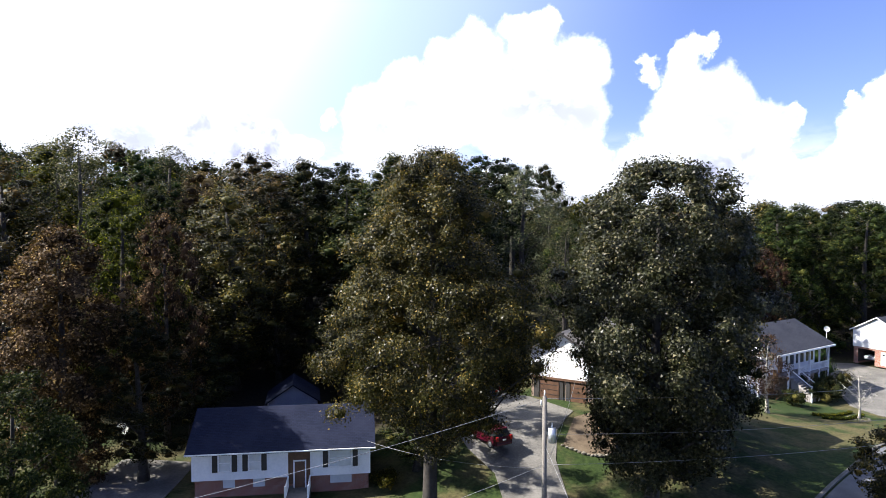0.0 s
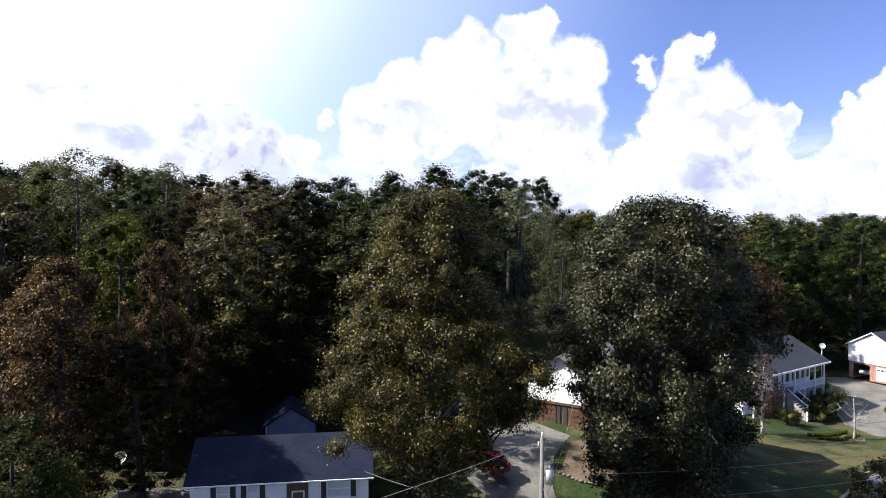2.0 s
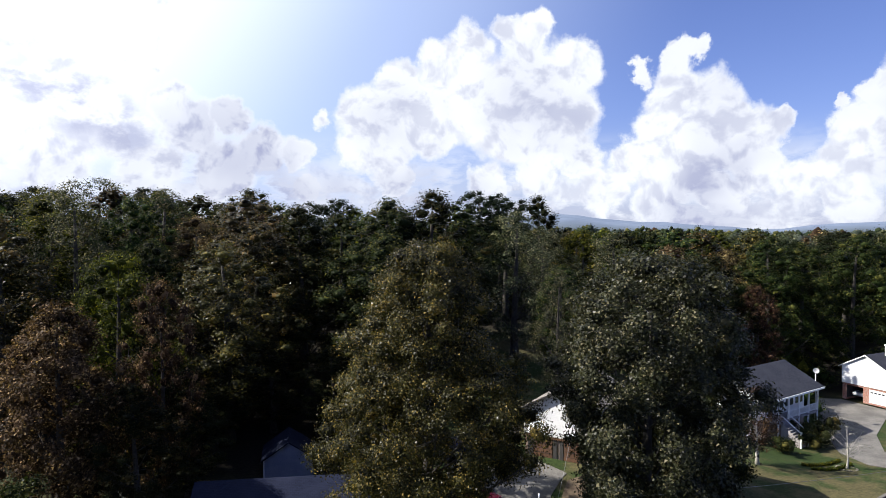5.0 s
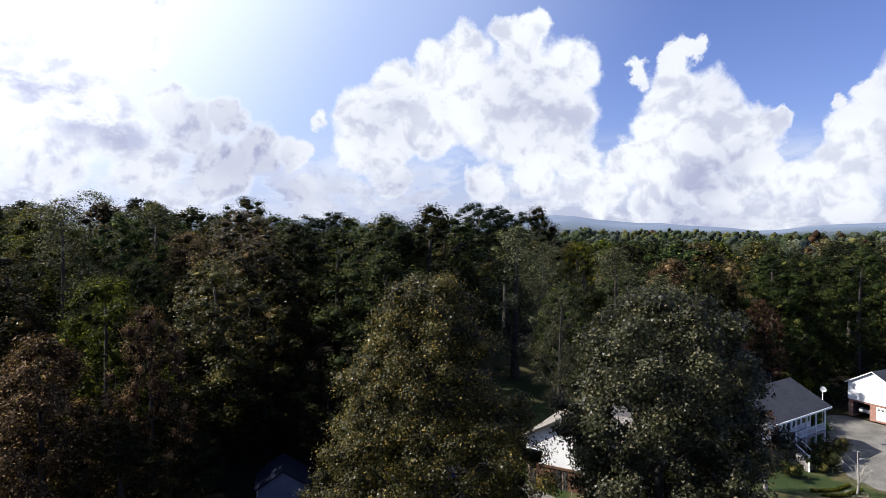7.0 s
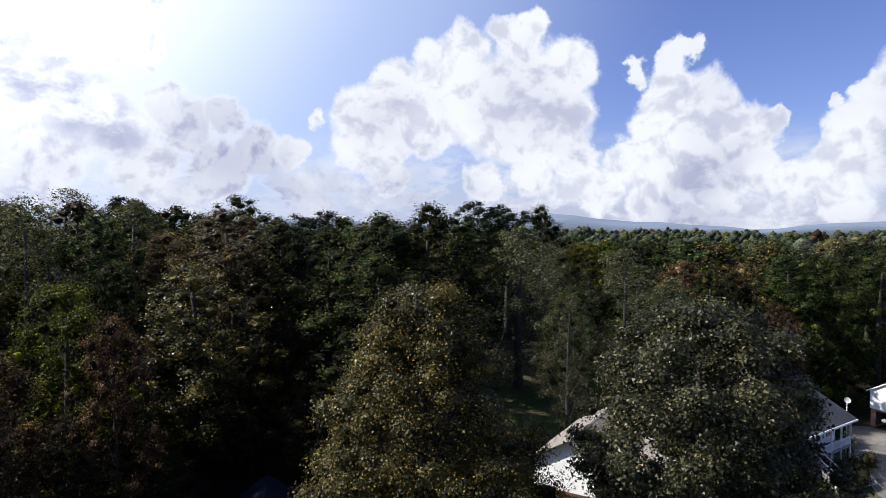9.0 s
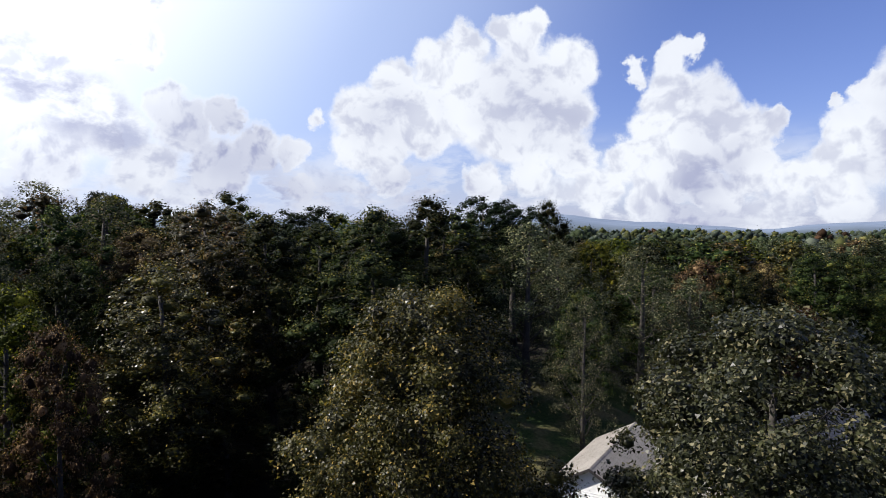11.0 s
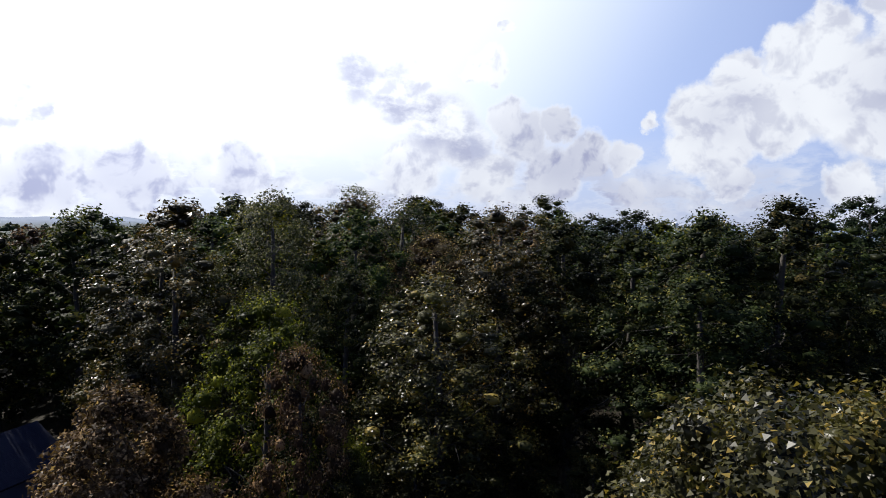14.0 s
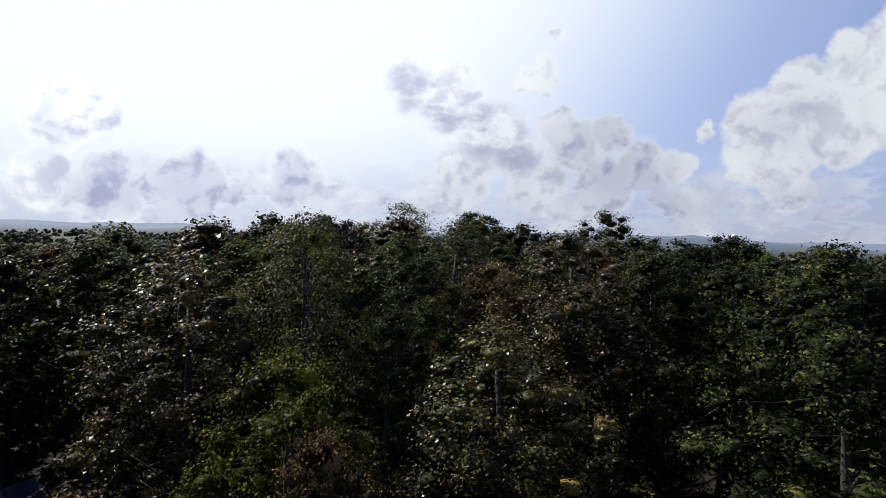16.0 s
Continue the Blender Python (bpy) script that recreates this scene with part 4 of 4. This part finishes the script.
# ---- house with the porch ----
def house_porch():
    h = thing("house", pose(43.0, 82.6, -0.55, 0, 0, 34.0) @ Matrix.Diagonal((1.06, 1.06, 1.22, 1)), "low white house with a grey roof and a raised front porch", "house")
    part("foundation", boxes((0.0, 13.2, 1.9, 9.6, -1.5, 1.6)), BRICK_TAN, h)
    part("wall", prism([(1.9, 1.6), (1.9, 4.5), (5.0, 6.3), (9.6, 4.4), (9.6, 1.6)], "x", 0.0, 13.2), SIDING_WHITE, h, "white painted siding")
    part("roof", prism([(-0.4, 4.35), (5.0, 6.75), (10.2, 4.35), (10.2, 4.18), (5.0, 6.57), (-0.4, 4.18)], "x", -0.5, 13.8), ROOF_GREY, h, "blue grey asphalt shingles")
    part("gutter", boxes((-0.5, 13.8, -0.5, -0.4, 4.12, 4.32)), TRIM_WHITE, h)
    part("porch_floor", boxes((3.0, 13.2, 0.0, 1.9, 1.35, 1.6)), FENCE_WOOD, h, "wooden porch floor")
    for x in (3.1, 5.6, 8.2, 10.7, 13.1):
        part("porch_post", boxes((x - 0.09, x + 0.09, 0.0, 0.18, -1.3, 4.2)), TRIM_WHITE, h, "white square porch post")
    for a, b in ((5.6, 8.2), (8.2, 10.7), (10.7, 13.1)):
        part("porch_railing", boxes((a, b, 0.05, 0.13, 2.4, 2.48), (a, b, 0.05, 0.13, 1.7, 1.76), *[(x - 0.02, x + 0.02, 0.06, 0.1, 1.7, 2.45) for x in np.arange(a + 0.15, b, 0.15)]),
             TRIM_WHITE, h, "white porch railing")
    for k in range(8):
        part("step", boxes((3.6, 5.2, -0.3 * (k + 1), -0.3 * k, -1.2, 1.42 - 0.2 * k)), FENCE_WOOD, h)
    for x in (3.6, 5.2):
        part("stair_rail", prism([(0.0, 2.35), (-2.5, 0.9), (-2.5, 0.8), (0.0, 2.25)], "x", x - 0.04, x + 0.04), TRIM_WHITE, h, "white sloping stair rail")
        part("stair_post", boxes((x - 0.08, x + 0.08, -2.6, -2.44, -1.2, 1.05)), TRIM_WHITE, h)
    for x in (5.9, 8.4, 10.9):
        part("window", boxes((x, x + 1.8, 1.84, 1.92, 2.3, 3.9)), GLASS_DARK, h, "dark window under the porch roof")
    part("end_gable", prism([(1.9, 4.1), (5.0, 6.2), (9.6, 4.1)], "x", -0.3, -0.02), TRIM_WHITE, h, "white gable end")
    part("door", boxes((4.0, 4.9, 1.82, 1.92, 1.6, 3.7)), WOOD_BROWN, h)
    part("wing_wall", prism([(1.8, -1.3), (1.8, 3.3), (5.0, 4.6), (8.2, 3.3), (8.2, -1.3)], "x", -3.2, 0.0), SIDING_WHITE, h, "lower white wing")
    part("wing_post", boxes((-3.1, -2.9, 0.4, 0.6, -1.3, 3.0)), TRIM_WHITE, h)
    part("wing_roof", gable_roof(-3.6, 0.3, 1.3, 8.7, 3.3, 4.9), ROOF_GREY, h, "grey shingles over the lower wing")


house_porch()


# ---- house with two garage doors ----
def house_garage():
    h = thing("house", pose(71.8, 100.0, -1.05, 0, 0, 25.0), "white gabled house with brick garage storey and chimney", "house")
    part("foundation", boxes((0.0, 12.0, 0.0, 4.2, -0.3, 2.5), (0.0, 12.0, 6.9, 7.6, -0.3, 2.5), (0.0, 12.0, 4.2, 6.9, 2.2, 2.5), (6.4, 12.0, 4.2, 6.9, -0.3, 2.2)), BRICK_RED, h, "red brick garage storey")
    part("wall", prism([(-0.1, 2.5), (-0.1, 5.4), (3.8, 7.4), (7.7, 5.4), (7.7, 2.5)], "x", -0.12, 12.1), SIDING_WHITE, h, "white painted siding")
    part("roof", gable_roof(-0.4, 12.5, -0.5, 8.1, 5.3, 7.75), ROOF_GREY, h, "grey asphalt shingles")
    part("fascia", prism([(-0.5, 5.1), (3.8, 7.55), (8.1, 5.1), (8.1, 5.28), (3.8, 7.73), (-0.5, 5.28)], "x", -0.44, -0.4), TRIM_WHITE, h)
    part("chimney", boxes((4.0, 5.0, 2.2, 3.2, 5.5, 9.2), (3.92, 5.08, 2.12, 3.28, 9.0, 9.2)), TRIM_WHITE, h, "white boxed chimney")
    g = part("garage_door", boxes((-0.04, 0.02, 0.6, 3.2, 0.02, 2.15)), TRIM_WHITE, h, "closed white garage door with small panes")
    for k in range(4):
        part("pane", boxes((-0.06, -0.03, 0.8 + 0.6 * k, 1.2 + 0.6 * k, 1.6, 1.85)), GLASS_DARK, g)
    part("garage_opening", boxes((6.3, 6.4, 4.2, 6.9, 0.02, 2.2), (0.05, 6.3, 4.2, 4.22, 0.02, 2.2), (0.05, 6.3, 6.88, 6.9, 0.02, 2.2), (0.05, 6.3, 4.22, 6.88, 2.18, 2.2)), DARK_INSIDE, h, "lining of the open garage, coloured dark for the shade inside")
    part("drainpipe", boxes((-0.22, -0.12, -0.05, 0.05, 0.0, 5.2)), TRIM_WHITE, h)


house_garage()


# ---- dark blue house among the trees ----
def house_blue():
    z = land(-58.0, 60.0)
    h = thing("house", pose(-55.0, 62.0, z, 0, 0, 14.0), "two storey dark blue house with white gable trim among trees", "house")
    part("wall", prism([(-7.0, -1.0), (-7.0, 6.2), (-3.5, 8.7), (0.0, 6.2), (0.0, -1.0)], "y", -6.0, 3.0), SIDING_NAVY, h, "dark blue siding")
    part("roof", prism([(-7.5, 6.0), (-3.5, 9.0), (0.5, 6.0), (0.5, 5.85), (-3.5, 8.82), (-7.5, 5.85)], "y", -6.4, 3.4), ROOF_NAVY, h, "dark blue grey shingles")
    part("gable_trim", prism([(-0.2, 6.3), (-3.5, 8.75), (-3.5, 9.05), (0.55, 6.0), (0.55, 5.8), (0.2, 5.8)], "y", -6.46, -6.4), TRIM_WHITE, h, "white gable trim board")
    part("corner_board", boxes((-0.12, 0.04, -6.06, -5.9, -0.5, 5.9)), TRIM_WHITE, h)
    for x in (-5.6, -2.6):
        win = part("window", boxes((x, x + 1.1, -6.05, -5.95, 3.6, 5.1)), GLASS_DARK, h)
        part("window_frame", boxes((x - 0.08, x, -6.08, -5.98, 3.52, 5.18), (x + 1.1, x + 1.18, -6.08, -5.98, 3.52, 5.18), (x, x + 1.1, -6.08, -5.98, 5.1, 5.18)), TRIM_WHITE, win)


house_blue()


# ---- vehicles ----
def wheel(parent, x, y, r):
    bm = bmesh.new()
    bmesh.ops.create_cone(bm, cap_ends=True, segments=20, radius1=r, radius2=r, depth=0.22, matrix=pose(x, y, r, 90))
    w = part("wheel", bm, TYRE, parent, "black rubber tyre")
    bm = bmesh.new()
    bmesh.ops.create_cone(bm, cap_ends=True, segments=14, radius1=r * 0.62, radius2=r * 0.55, depth=0.24, matrix=pose(x, y, r, 90))
    part("rim", bm, METAL_GREY, w)


def suv(m, paint, label, length=4.6, width=1.84, tall=1.7):
    c = thing("car", m, label, "car")
    w = width / 2
    L = length / 2
    bm = prism([(-L, 0.35), (L, 0.35), (L, 0.72), (L - 0.1, 0.92), (L * 0.52, 1.04), (L * 0.5, 1.05), (-L + 0.1, 1.08), (-L, 0.9)], "y", -w, w)
    bmesh.ops.bevel(bm, geom=list(bm.edges), offset=0.07, segments=2, affect="EDGES")
    body = part("body", bm, paint, c)
    bm = bmesh.new()
    lower = [(-L + 0.12, 1.05), (L * 0.5, 1.03)]
    upper = [(-L + 0.5, tall), (L * 0.14, tall)]
    ring = []
    for (a, b), z, ww in (((lower[0][0], lower[1][0]), 1.04, w - 0.06), ((upper[0][0], upper[1][0]), tall, w - 0.26)):
        ring.append([bm.verts.new(p) for p in ((a, -ww, z), (b, -ww, z), (b, ww, z), (a, ww, z))])
    bm.faces.new(ring[0][::-1])
    bm.faces.new(ring[1])
    for i in range(4):
        j = (i + 1) % 4
        bm.faces.new((ring[0][i], ring[0][j], ring[1][j], ring[1][i]))
    bmesh.ops.bevel(bm, geom=list(bm.edges), offset=0.05, segments=2, affect="EDGES")
    part("cabin", bm, GLASS_DARK, c, "dark glass all round")
    part("roof_panel", boxes((upper[0][0] - 0.06, upper[1][0] + 0.05, -w + 0.24, w - 0.24, tall - 0.06, tall + 0.03), bevel=0.025), paint, c)
    for x in (-L + 0.62, -0.35, L * 0.32):
        for s in (-1, 1):
            q = 0.1 if x > 0 else (-0.05 if x < -1 else 0.0)
            bm = prism([(x - 0.05, 1.02), (x + 0.06, 1.02), (x + 0.04 - q * 3, tall), (x - 0.07 - q * 3, tall)], "y", -0.012, 0.012)
            bmesh.ops.transform(bm, matrix=Matrix.Translation((0, s * (w - 0.15), 0)), verts=bm.verts)
            part("pillar", bm, paint, c)
    for x in (-L * 0.62, L * 0.62):
        for y in (-w + 0.1, w - 0.1):
            wheel(c, x, y, 0.35)
    for y in (-w + 0.16, w - 0.16):
        part("tail_light", boxes((-L - 0.02, -L + 0.1, y - 0.12, y + 0.12, 0.78, 1.15)), LAMP_RED, c, "red tail light")
        part("headlight", boxes((L - 0.14, L + 0.0, y - 0.16, y + 0.16, 0.68, 0.84)), GLASS_BLIND, c, "clear headlight")
    part("bumper", boxes((-L - 0.06, -L + 0.1, -w + 0.08, w - 0.08, 0.38, 0.58), bevel=0.03), paint, c)
    part("plate", boxes((-L - 0.03, -L + 0.02, -0.17, 0.17, 0.78, 0.9)), TRIM_WHITE, c)
    return c


suv(pose(4.1, 56.3, land(4.1, 56.3) + 0.06, 0, 0, 122), CAR_RED, "dark red sport utility car parked on the driveway", 4.4, 1.8, 1.65)
suv(pose(2.3, 61.5, land(2.3, 61.5) + 0.06, 0, 0, 108), CAR_DARK, "black pickup sized car parked in deep shade", 4.9, 1.9, 1.75)
suv(pose(3.6, 66.2, land(3.6, 66.2) + 0.06, 0, 0, 160), CAR_BLUE, "dark blue car parked by the fence", 4.5, 1.8, 1.5)
suv(pose(64.0, 109.2, land(64.0, 109.2) + 0.06, 0, 0, 60), CAR_DARK, "dark pickup parked by the shrubs", 5.0, 1.9, 1.75)
suv(pose(71.8, 100, -1.0, 0, 0, 25) @ pose(2.9, 5.55, 0.05, 0, 0, 180), CAR_SILVER, "silver car standing in the open garage", 4.2, 1.75, 1.45)


# ---- utility pole and cables ----
def utility_pole():
    p = thing("utility_pole", pose(5.9, 37.0, 0), "weathered wooden utility pole with a transformer", "utility pole")
    rod("post", [(0, 0, -0.3), (0, 0, 6), (0, 0, 11.4)], [0.17, 0.15, 0.12], POLE_WOOD, p, 10)
    v, f = tube([(0.42, -0.1, 8.75), (0.42, -0.1, 9.6)], [0.23, 0.23], 14)
    can = mesh_object("transformer", v, f, METAL_GREY, p, True)
    rod("bushing", [(0.42, -0.1, 9.6), (0.42, -0.1, 9.9)], [0.05, 0.03], TRIM_WHITE, can)
    part("bracket", boxes((0.0, 0.3, -0.06, 0.06, 9.2, 9.32)), METAL_GREY, p)
    rod("insulator", [(0, 0, 11.4), (0, 0, 11.75)], [0.05, 0.04], TRIM_WHITE, p)
    rod("insulator", [(-0.2, 0, 10.9), (-0.2, 0, 11.2)], [0.05, 0.04], TRIM_WHITE, p)


utility_pole()


def cable(a, b, sag, r=0.012, label="thin overhead cable from the utility pole"):
    a, b = Vector(a), Vector(b)
    pts = [a.lerp(b, t) - Vector((0, 0, sag * 4 * t * (1 - t))) for t in np.linspace(0, 1, 25)]
    ob = rod("overhead_cable", pts, [r] * 25, CABLE, None, 5)
    return tagged(ob, label, "cable", "overhead cables", kind="structure")


cable((5.9, 37, 11.3), (60, 52, 11.6), 1.2)
cable((5.9, 37, 9.2), (60, 52, 9.4), 1.3)
cable((5.9, 37, 7.4), (60, 52, 7.8), 1.3)
cable((5.9, 37, 11.3), (-34, 9.5, 11.3), 1.2)
cable((5.9, 37, 7.4), (-34, 9.5, 7.8), 1.3)
cable((5.9, 37, 7.2), (-6.0, 50.5, 4.3), 0.5)
cable((5.9, 37, 7.2), (13.6, 63.2, 8.2), 0.9)
cable((5.9, 37, 8.6), (9.5, 26, 0.2), 0.05, label="guy wire of the utility pole")


# ---- fence, hoop, dishes and garden ----
def fence(points, tall):
    f = thing("fence", pose(0, 0, 0), "weathered grey wooden board fence", "fence")
    board = boxes((-0.07, 0.07, -0.012, 0.012, 0.0, tall))
    me = bpy.data.meshes.new("board")
    board.to_mesh(me)
    board.free()
    me.materials.append(FENCE_WOOD)
    k = 0
    for (x0, y0), (x1, y1) in zip(points, points[1:]):
        length = math.hypot(x1 - x0, y1 - y0)
        turn = math.degrees(math.atan2(y1 - y0, x1 - x0))
        for i in range(int(length / 0.15)):
            u = (i + 0.5) * 0.15 / length
            b = new("board", me)
            b.parent = f
            b.matrix_world = pose(x0 + (x1 - x0) * u, y0 + (y1 - y0) * u, land(x0 + (x1 - x0) * u, y0 + (y1 - y0) * u) + 0.03 * math.sin(k * 1.7), 0, 0, turn)
            k += 1
        rail = boxes((0, length, 0.02, 0.07, 0.35, 0.44), (0, length, 0.02, 0.07, tall - 0.4, tall - 0.31))
        ob = part("rail", rail, FENCE_WOOD, f)
        ob.matrix_world = pose(x0, y0, land(x0, y0), 0, 0, turn)
        post = part("post", boxes((-0.05, 0.05, 0.03, 0.13, -0.2, tall + 0.05)), FENCE_WOOD, f)
        post.matrix_world = pose(x0, y0, land(x0, y0), 0, 0, turn)


fence([(-0.6, 66.0), (3.4, 68.6), (6.2, 70.4), (9.4, 72.2)], 1.7)


def hoop():
    h = thing("basketball_hoop", pose(8.0, 68.6, land(8.0, 68.6), 0, 0, -60), "free standing basketball hoop with a pale backboard", "basketball hoop")
    rod("pole", [(0, 0, 0.1), (0, 0, 2.6), (0, -0.5, 3.1)], [0.06, 0.06, 0.05], METAL_GREY, h)
    bm = prism([(math.cos(a) * 0.6, 3.2 + math.sin(a) * 0.42) for a in np.linspace(0, 2 * math.pi, 17)[:-1]], "y", -0.58, -0.53)
    part("backboard", bm, DISH_PAINT, h, "rounded translucent backboard")
    pts = [(0.23 * math.cos(a), -0.82 + 0.23 * math.sin(a), 3.02) for a in np.linspace(0, 2 * math.pi, 17)]
    rod("rim", pts, [0.012] * 17, CAR_RED, h, 5)
    part("base", boxes((-0.4, 0.4, -0.3, 0.5, 0.0, 0.2), bevel=0.05), SHUTTER, h)


hoop()


def dish(x, y, z, foot, size, turn, label):
    d = thing("satellite_dish", pose(x, y, foot, 0, 0, turn), label, "satellite dish")
    bm = bmesh.new()
    rings = []
    for r in np.linspace(0.05, 1.0, 6):
        rings.append([bm.verts.new((r * size * math.cos(a), -0.35 * size * r * r, r * size * math.sin(a))) for a in np.linspace(0, 2 * math.pi, 19)[:-1]])
    bm.faces.new(rings[0])
    for p, q in zip(rings, rings[1:]):
        for i in range(18):
            j = (i + 1) % 18
            bm.faces.new((p[i], p[j], q[j], q[i]))
    bmesh.ops.solidify(bm, geom=list(bm.faces), thickness=0.03)
    bmesh.ops.transform(bm, matrix=Matrix.Translation((0, 0, z - foot)) @ pose(0, 0, 0, -30), verts=bm.verts)
    part("reflector", bm, DISH_PAINT, d, "pale round reflector")
    rod("mast", [(0, 0.1, -0.1), (0, 0.1, z - foot)], [0.04, 0.04], METAL_GREY, d)
    rod("feed_arm", [(0, 0, z - foot - size * 0.9), (0, -size * 1.1, z - foot - size * 0.1)], [0.02, 0.02], METAL_GREY, d)


dish(-28.8, 57.4, 3.0, 0.0, 0.55, 10, "pale satellite dish on a mast beside the trees")
dish(56.0, 93.5, 6.3, land(56.0, 93.5), 0.42, -20, "round pale satellite dish above the porch roof edge")


def shrub(x, y, r, tall, leaf, label, seed, count=1500, size=0.16, name="shrub"):
    rng = np.random.default_rng(seed)
    s = thing(name, pose(x, y, land(x, y)), label, "shrub")
    cs = [(rng.normal() * r * 0.4, rng.normal() * r * 0.4, tall * rng.uniform(0.3, 0.8)) for _ in range(9)]
    me = leaf_mesh("crown", cs, [r * 0.55] * 9, [count // 9] * 9, size, leaf, rng, tall / r * 0.6, cores=0.6)
    crown = new("crown", me)
    crown.parent = s
    v, f = [], []
    for c in cs:
        a, b = tube([(0, 0, -0.05), (c[0] * 0.5, c[1] * 0.5, c[2] * 0.5), c], [0.05, 0.03, 0.01], 4, len(v))
        v += a
        f += b
    mesh_object("stems", v, f, BARK, s, True)
    return s


for i, (x, y, r, tall) in enumerate([(48.9, 83.4, 2.1, 2.9), (51.2, 84.9, 2.2, 3.3), (53.4, 86.3, 2.1, 3.1), (44.0, 80.6, 1.5, 2.0)]):
    shrub(x, y, r, tall, LEAF_OAK, "clipped dark green shrub by the porch", 300 + i)
shrub(-4.6, 51.5, 1.3, 1.5, LEAF_YELLOW, "yellow green shrub beside the house corner", 310)
shrub(15.2, 57.0, 1.2, 1.8, LEAF_OAK, "dark shrub in the mulched bed", 311)
for i, (x, y) in enumerate([(57.5, 99.0), (59.5, 105.5), (56.0, 103.5), (53.5, 99.5), (50.5, 96.5), (55.0, 108.0), (60.0, 112.5), (64.5, 114.5), (69.0, 115.0), (50.0, 102.0), (47.0, 99.0)]):
    shrub(x, y, 2.7, 4.4 + 0.5 * (i % 4), (LEAF_GREEN, LEAF_GREY, LEAF_GREEN, LEAF_YELLOW)[i % 4], "tall loose shrub at the wood's edge", 320 + i, 2200, 0.25)
slab("mulch_bed", [(10.6, 56.0), (12.4, 54.6), (15.0, 54.8), (20.0, 55.5), (20.0, 61.5), (16.8, 62.6), (12.4, 60.2)], 0.1, DIRT, "raised mulch bed with brown leaves", "flower bed", 0.2)


# a small bare tree and an autumn tree before the porch
bare = broadleaf(51, 5.6, 2.3, 700, 0.09, LEAF_GREY, PALE_BARK, "small nearly bare ornamental tree with pale limbs", base=0.3, limbs=24, clumps=60, clump=0.3, cores=0)
bare.matrix_world = stand(bare, 49.0, 75.2, 1.0)
maple = broadleaf(53, 9.0, 2.5, 5000, 0.17, LEAF_RUST, PALE_BARK, "thin ornamental tree with orange leaves and pale limbs", base=0.25, limbs=24, clumps=60, clump=0.3, gaps=0.2, cores=0)
maple.matrix_world = stand(maple, 37.5, 74.0, 1.0)
corner = broadleaf(57, 6.2, 2.6, 9000, 0.18, LEAF_OLIVE, BARK, "leafy olive green small tree beside the street", base=0.12, limbs=20, clumps=60, clump=0.26)
corner.matrix_world = stand(corner, 33.4, 47.2, 1.0)


# ---- stones and low hedges ----
def stone_mesh(seed):
    rng = np.random.default_rng(seed)
    bm = bmesh.new()
    bmesh.ops.create_icosphere(bm, subdivisions=1, radius=0.5)
    for v in bm.verts:
        v.co *= 0.75 + 0.5 * rng.random()
        v.co.z *= 0.65
    me = bpy.data.meshes.new("stone")
    bm.to_mesh(me)
    bm.free()
    me.materials.append(STONE)
    return me


STONES = [stone_mesh(k) for k in range(5)]


def stones(name, label, category, places, size, seed):
    rng = np.random.default_rng(seed)
    root = thing(name, pose(0, 0, 0), label, category)
    for x, y in places:
        st = new("stone", STONES[rng.integers(5)])
        st.parent = root
        k = size * rng.uniform(0.7, 1.3)
        st.matrix_world = pose(x, y, land(x, y) + 0.16 * k, 0, 0, 360 * rng.random()) @ Matrix.Diagonal((k, k, k, 1))


rng = np.random.default_rng(88)
stones("stone_bank", "bank of rough pale fieldstones beside the driveway", "stones",
       [(54.2 + 4.2 * u + rng.normal() * 0.5, 88.6 + 6.2 * u + rng.normal() * 0.6) for u in rng.random(90)], 0.75, 9)
stones("bed_edging", "curved stone edging of the mulch bed", "edging",
       [(10.5 + 9.5 * u, 55.9 - 1.4 * math.sin(math.pi * min(1, u * 1.6)) + 0.0 * u) for u in np.linspace(0, 1, 30)], 0.42, 10)
stones("tree_ring", "ring of small stones round the ornamental tree", "edging",
       [(49.0 + 1.1 * math.cos(a), 75.2 + 1.1 * math.sin(a)) for a in np.linspace(0, 2 * math.pi, 22)], 0.28, 11)


def hedge(points, label, seed):
    rng = np.random.default_rng(seed)
    h = thing("low_hedge", pose(0, 0, 0), label, "hedge")
    cs = [(x + rng.normal() * 0.06, y + rng.normal() * 0.06, land(x, y) + 0.16) for x, y in points]
    crown = new("crown", leaf_mesh("crown", cs, [0.27] * len(cs), [110] * len(cs), 0.09, LEAF_YELLOW, rng, 0.8, corners=3, cores=0.7))
    crown.parent = h


for k, off in enumerate((0.0, 1.5)):
    hedge([(43.6 + 6.2 * u + off * 0.35, 75.2 + 2.6 * u * u + 0.3 * u - off) for u in np.linspace(0, 1, 26)], "low clipped olive hedge in a curve across the lawn", 500 + k)


def water_tower():
    w = thing("water_tower", pose(-204, 1532, land(-204, 1532)), "distant pale water tower on a slim column", "water tower")
    rod("column", [(0, 0, -1), (0, 0, 30)], [2.2, 1.8], DISH_PAINT, w, 12)
    bm = bmesh.new()
    bmesh.ops.create_uvsphere(bm, u_segments=20, v_segments=12, radius=7.0, matrix=Matrix.Translation((0, 0, 57 - land(-204, 1532) - 6.0)) @ Matrix.Diagonal((1, 1, 0.8, 1)))
    part("tank", bm, DISH_PAINT, w, "rounded pale tank")
    rod("neck", [(0, 0, 29), (0, 0, 46)], [1.8, 1.8], DISH_PAINT, w, 12)


water_tower()
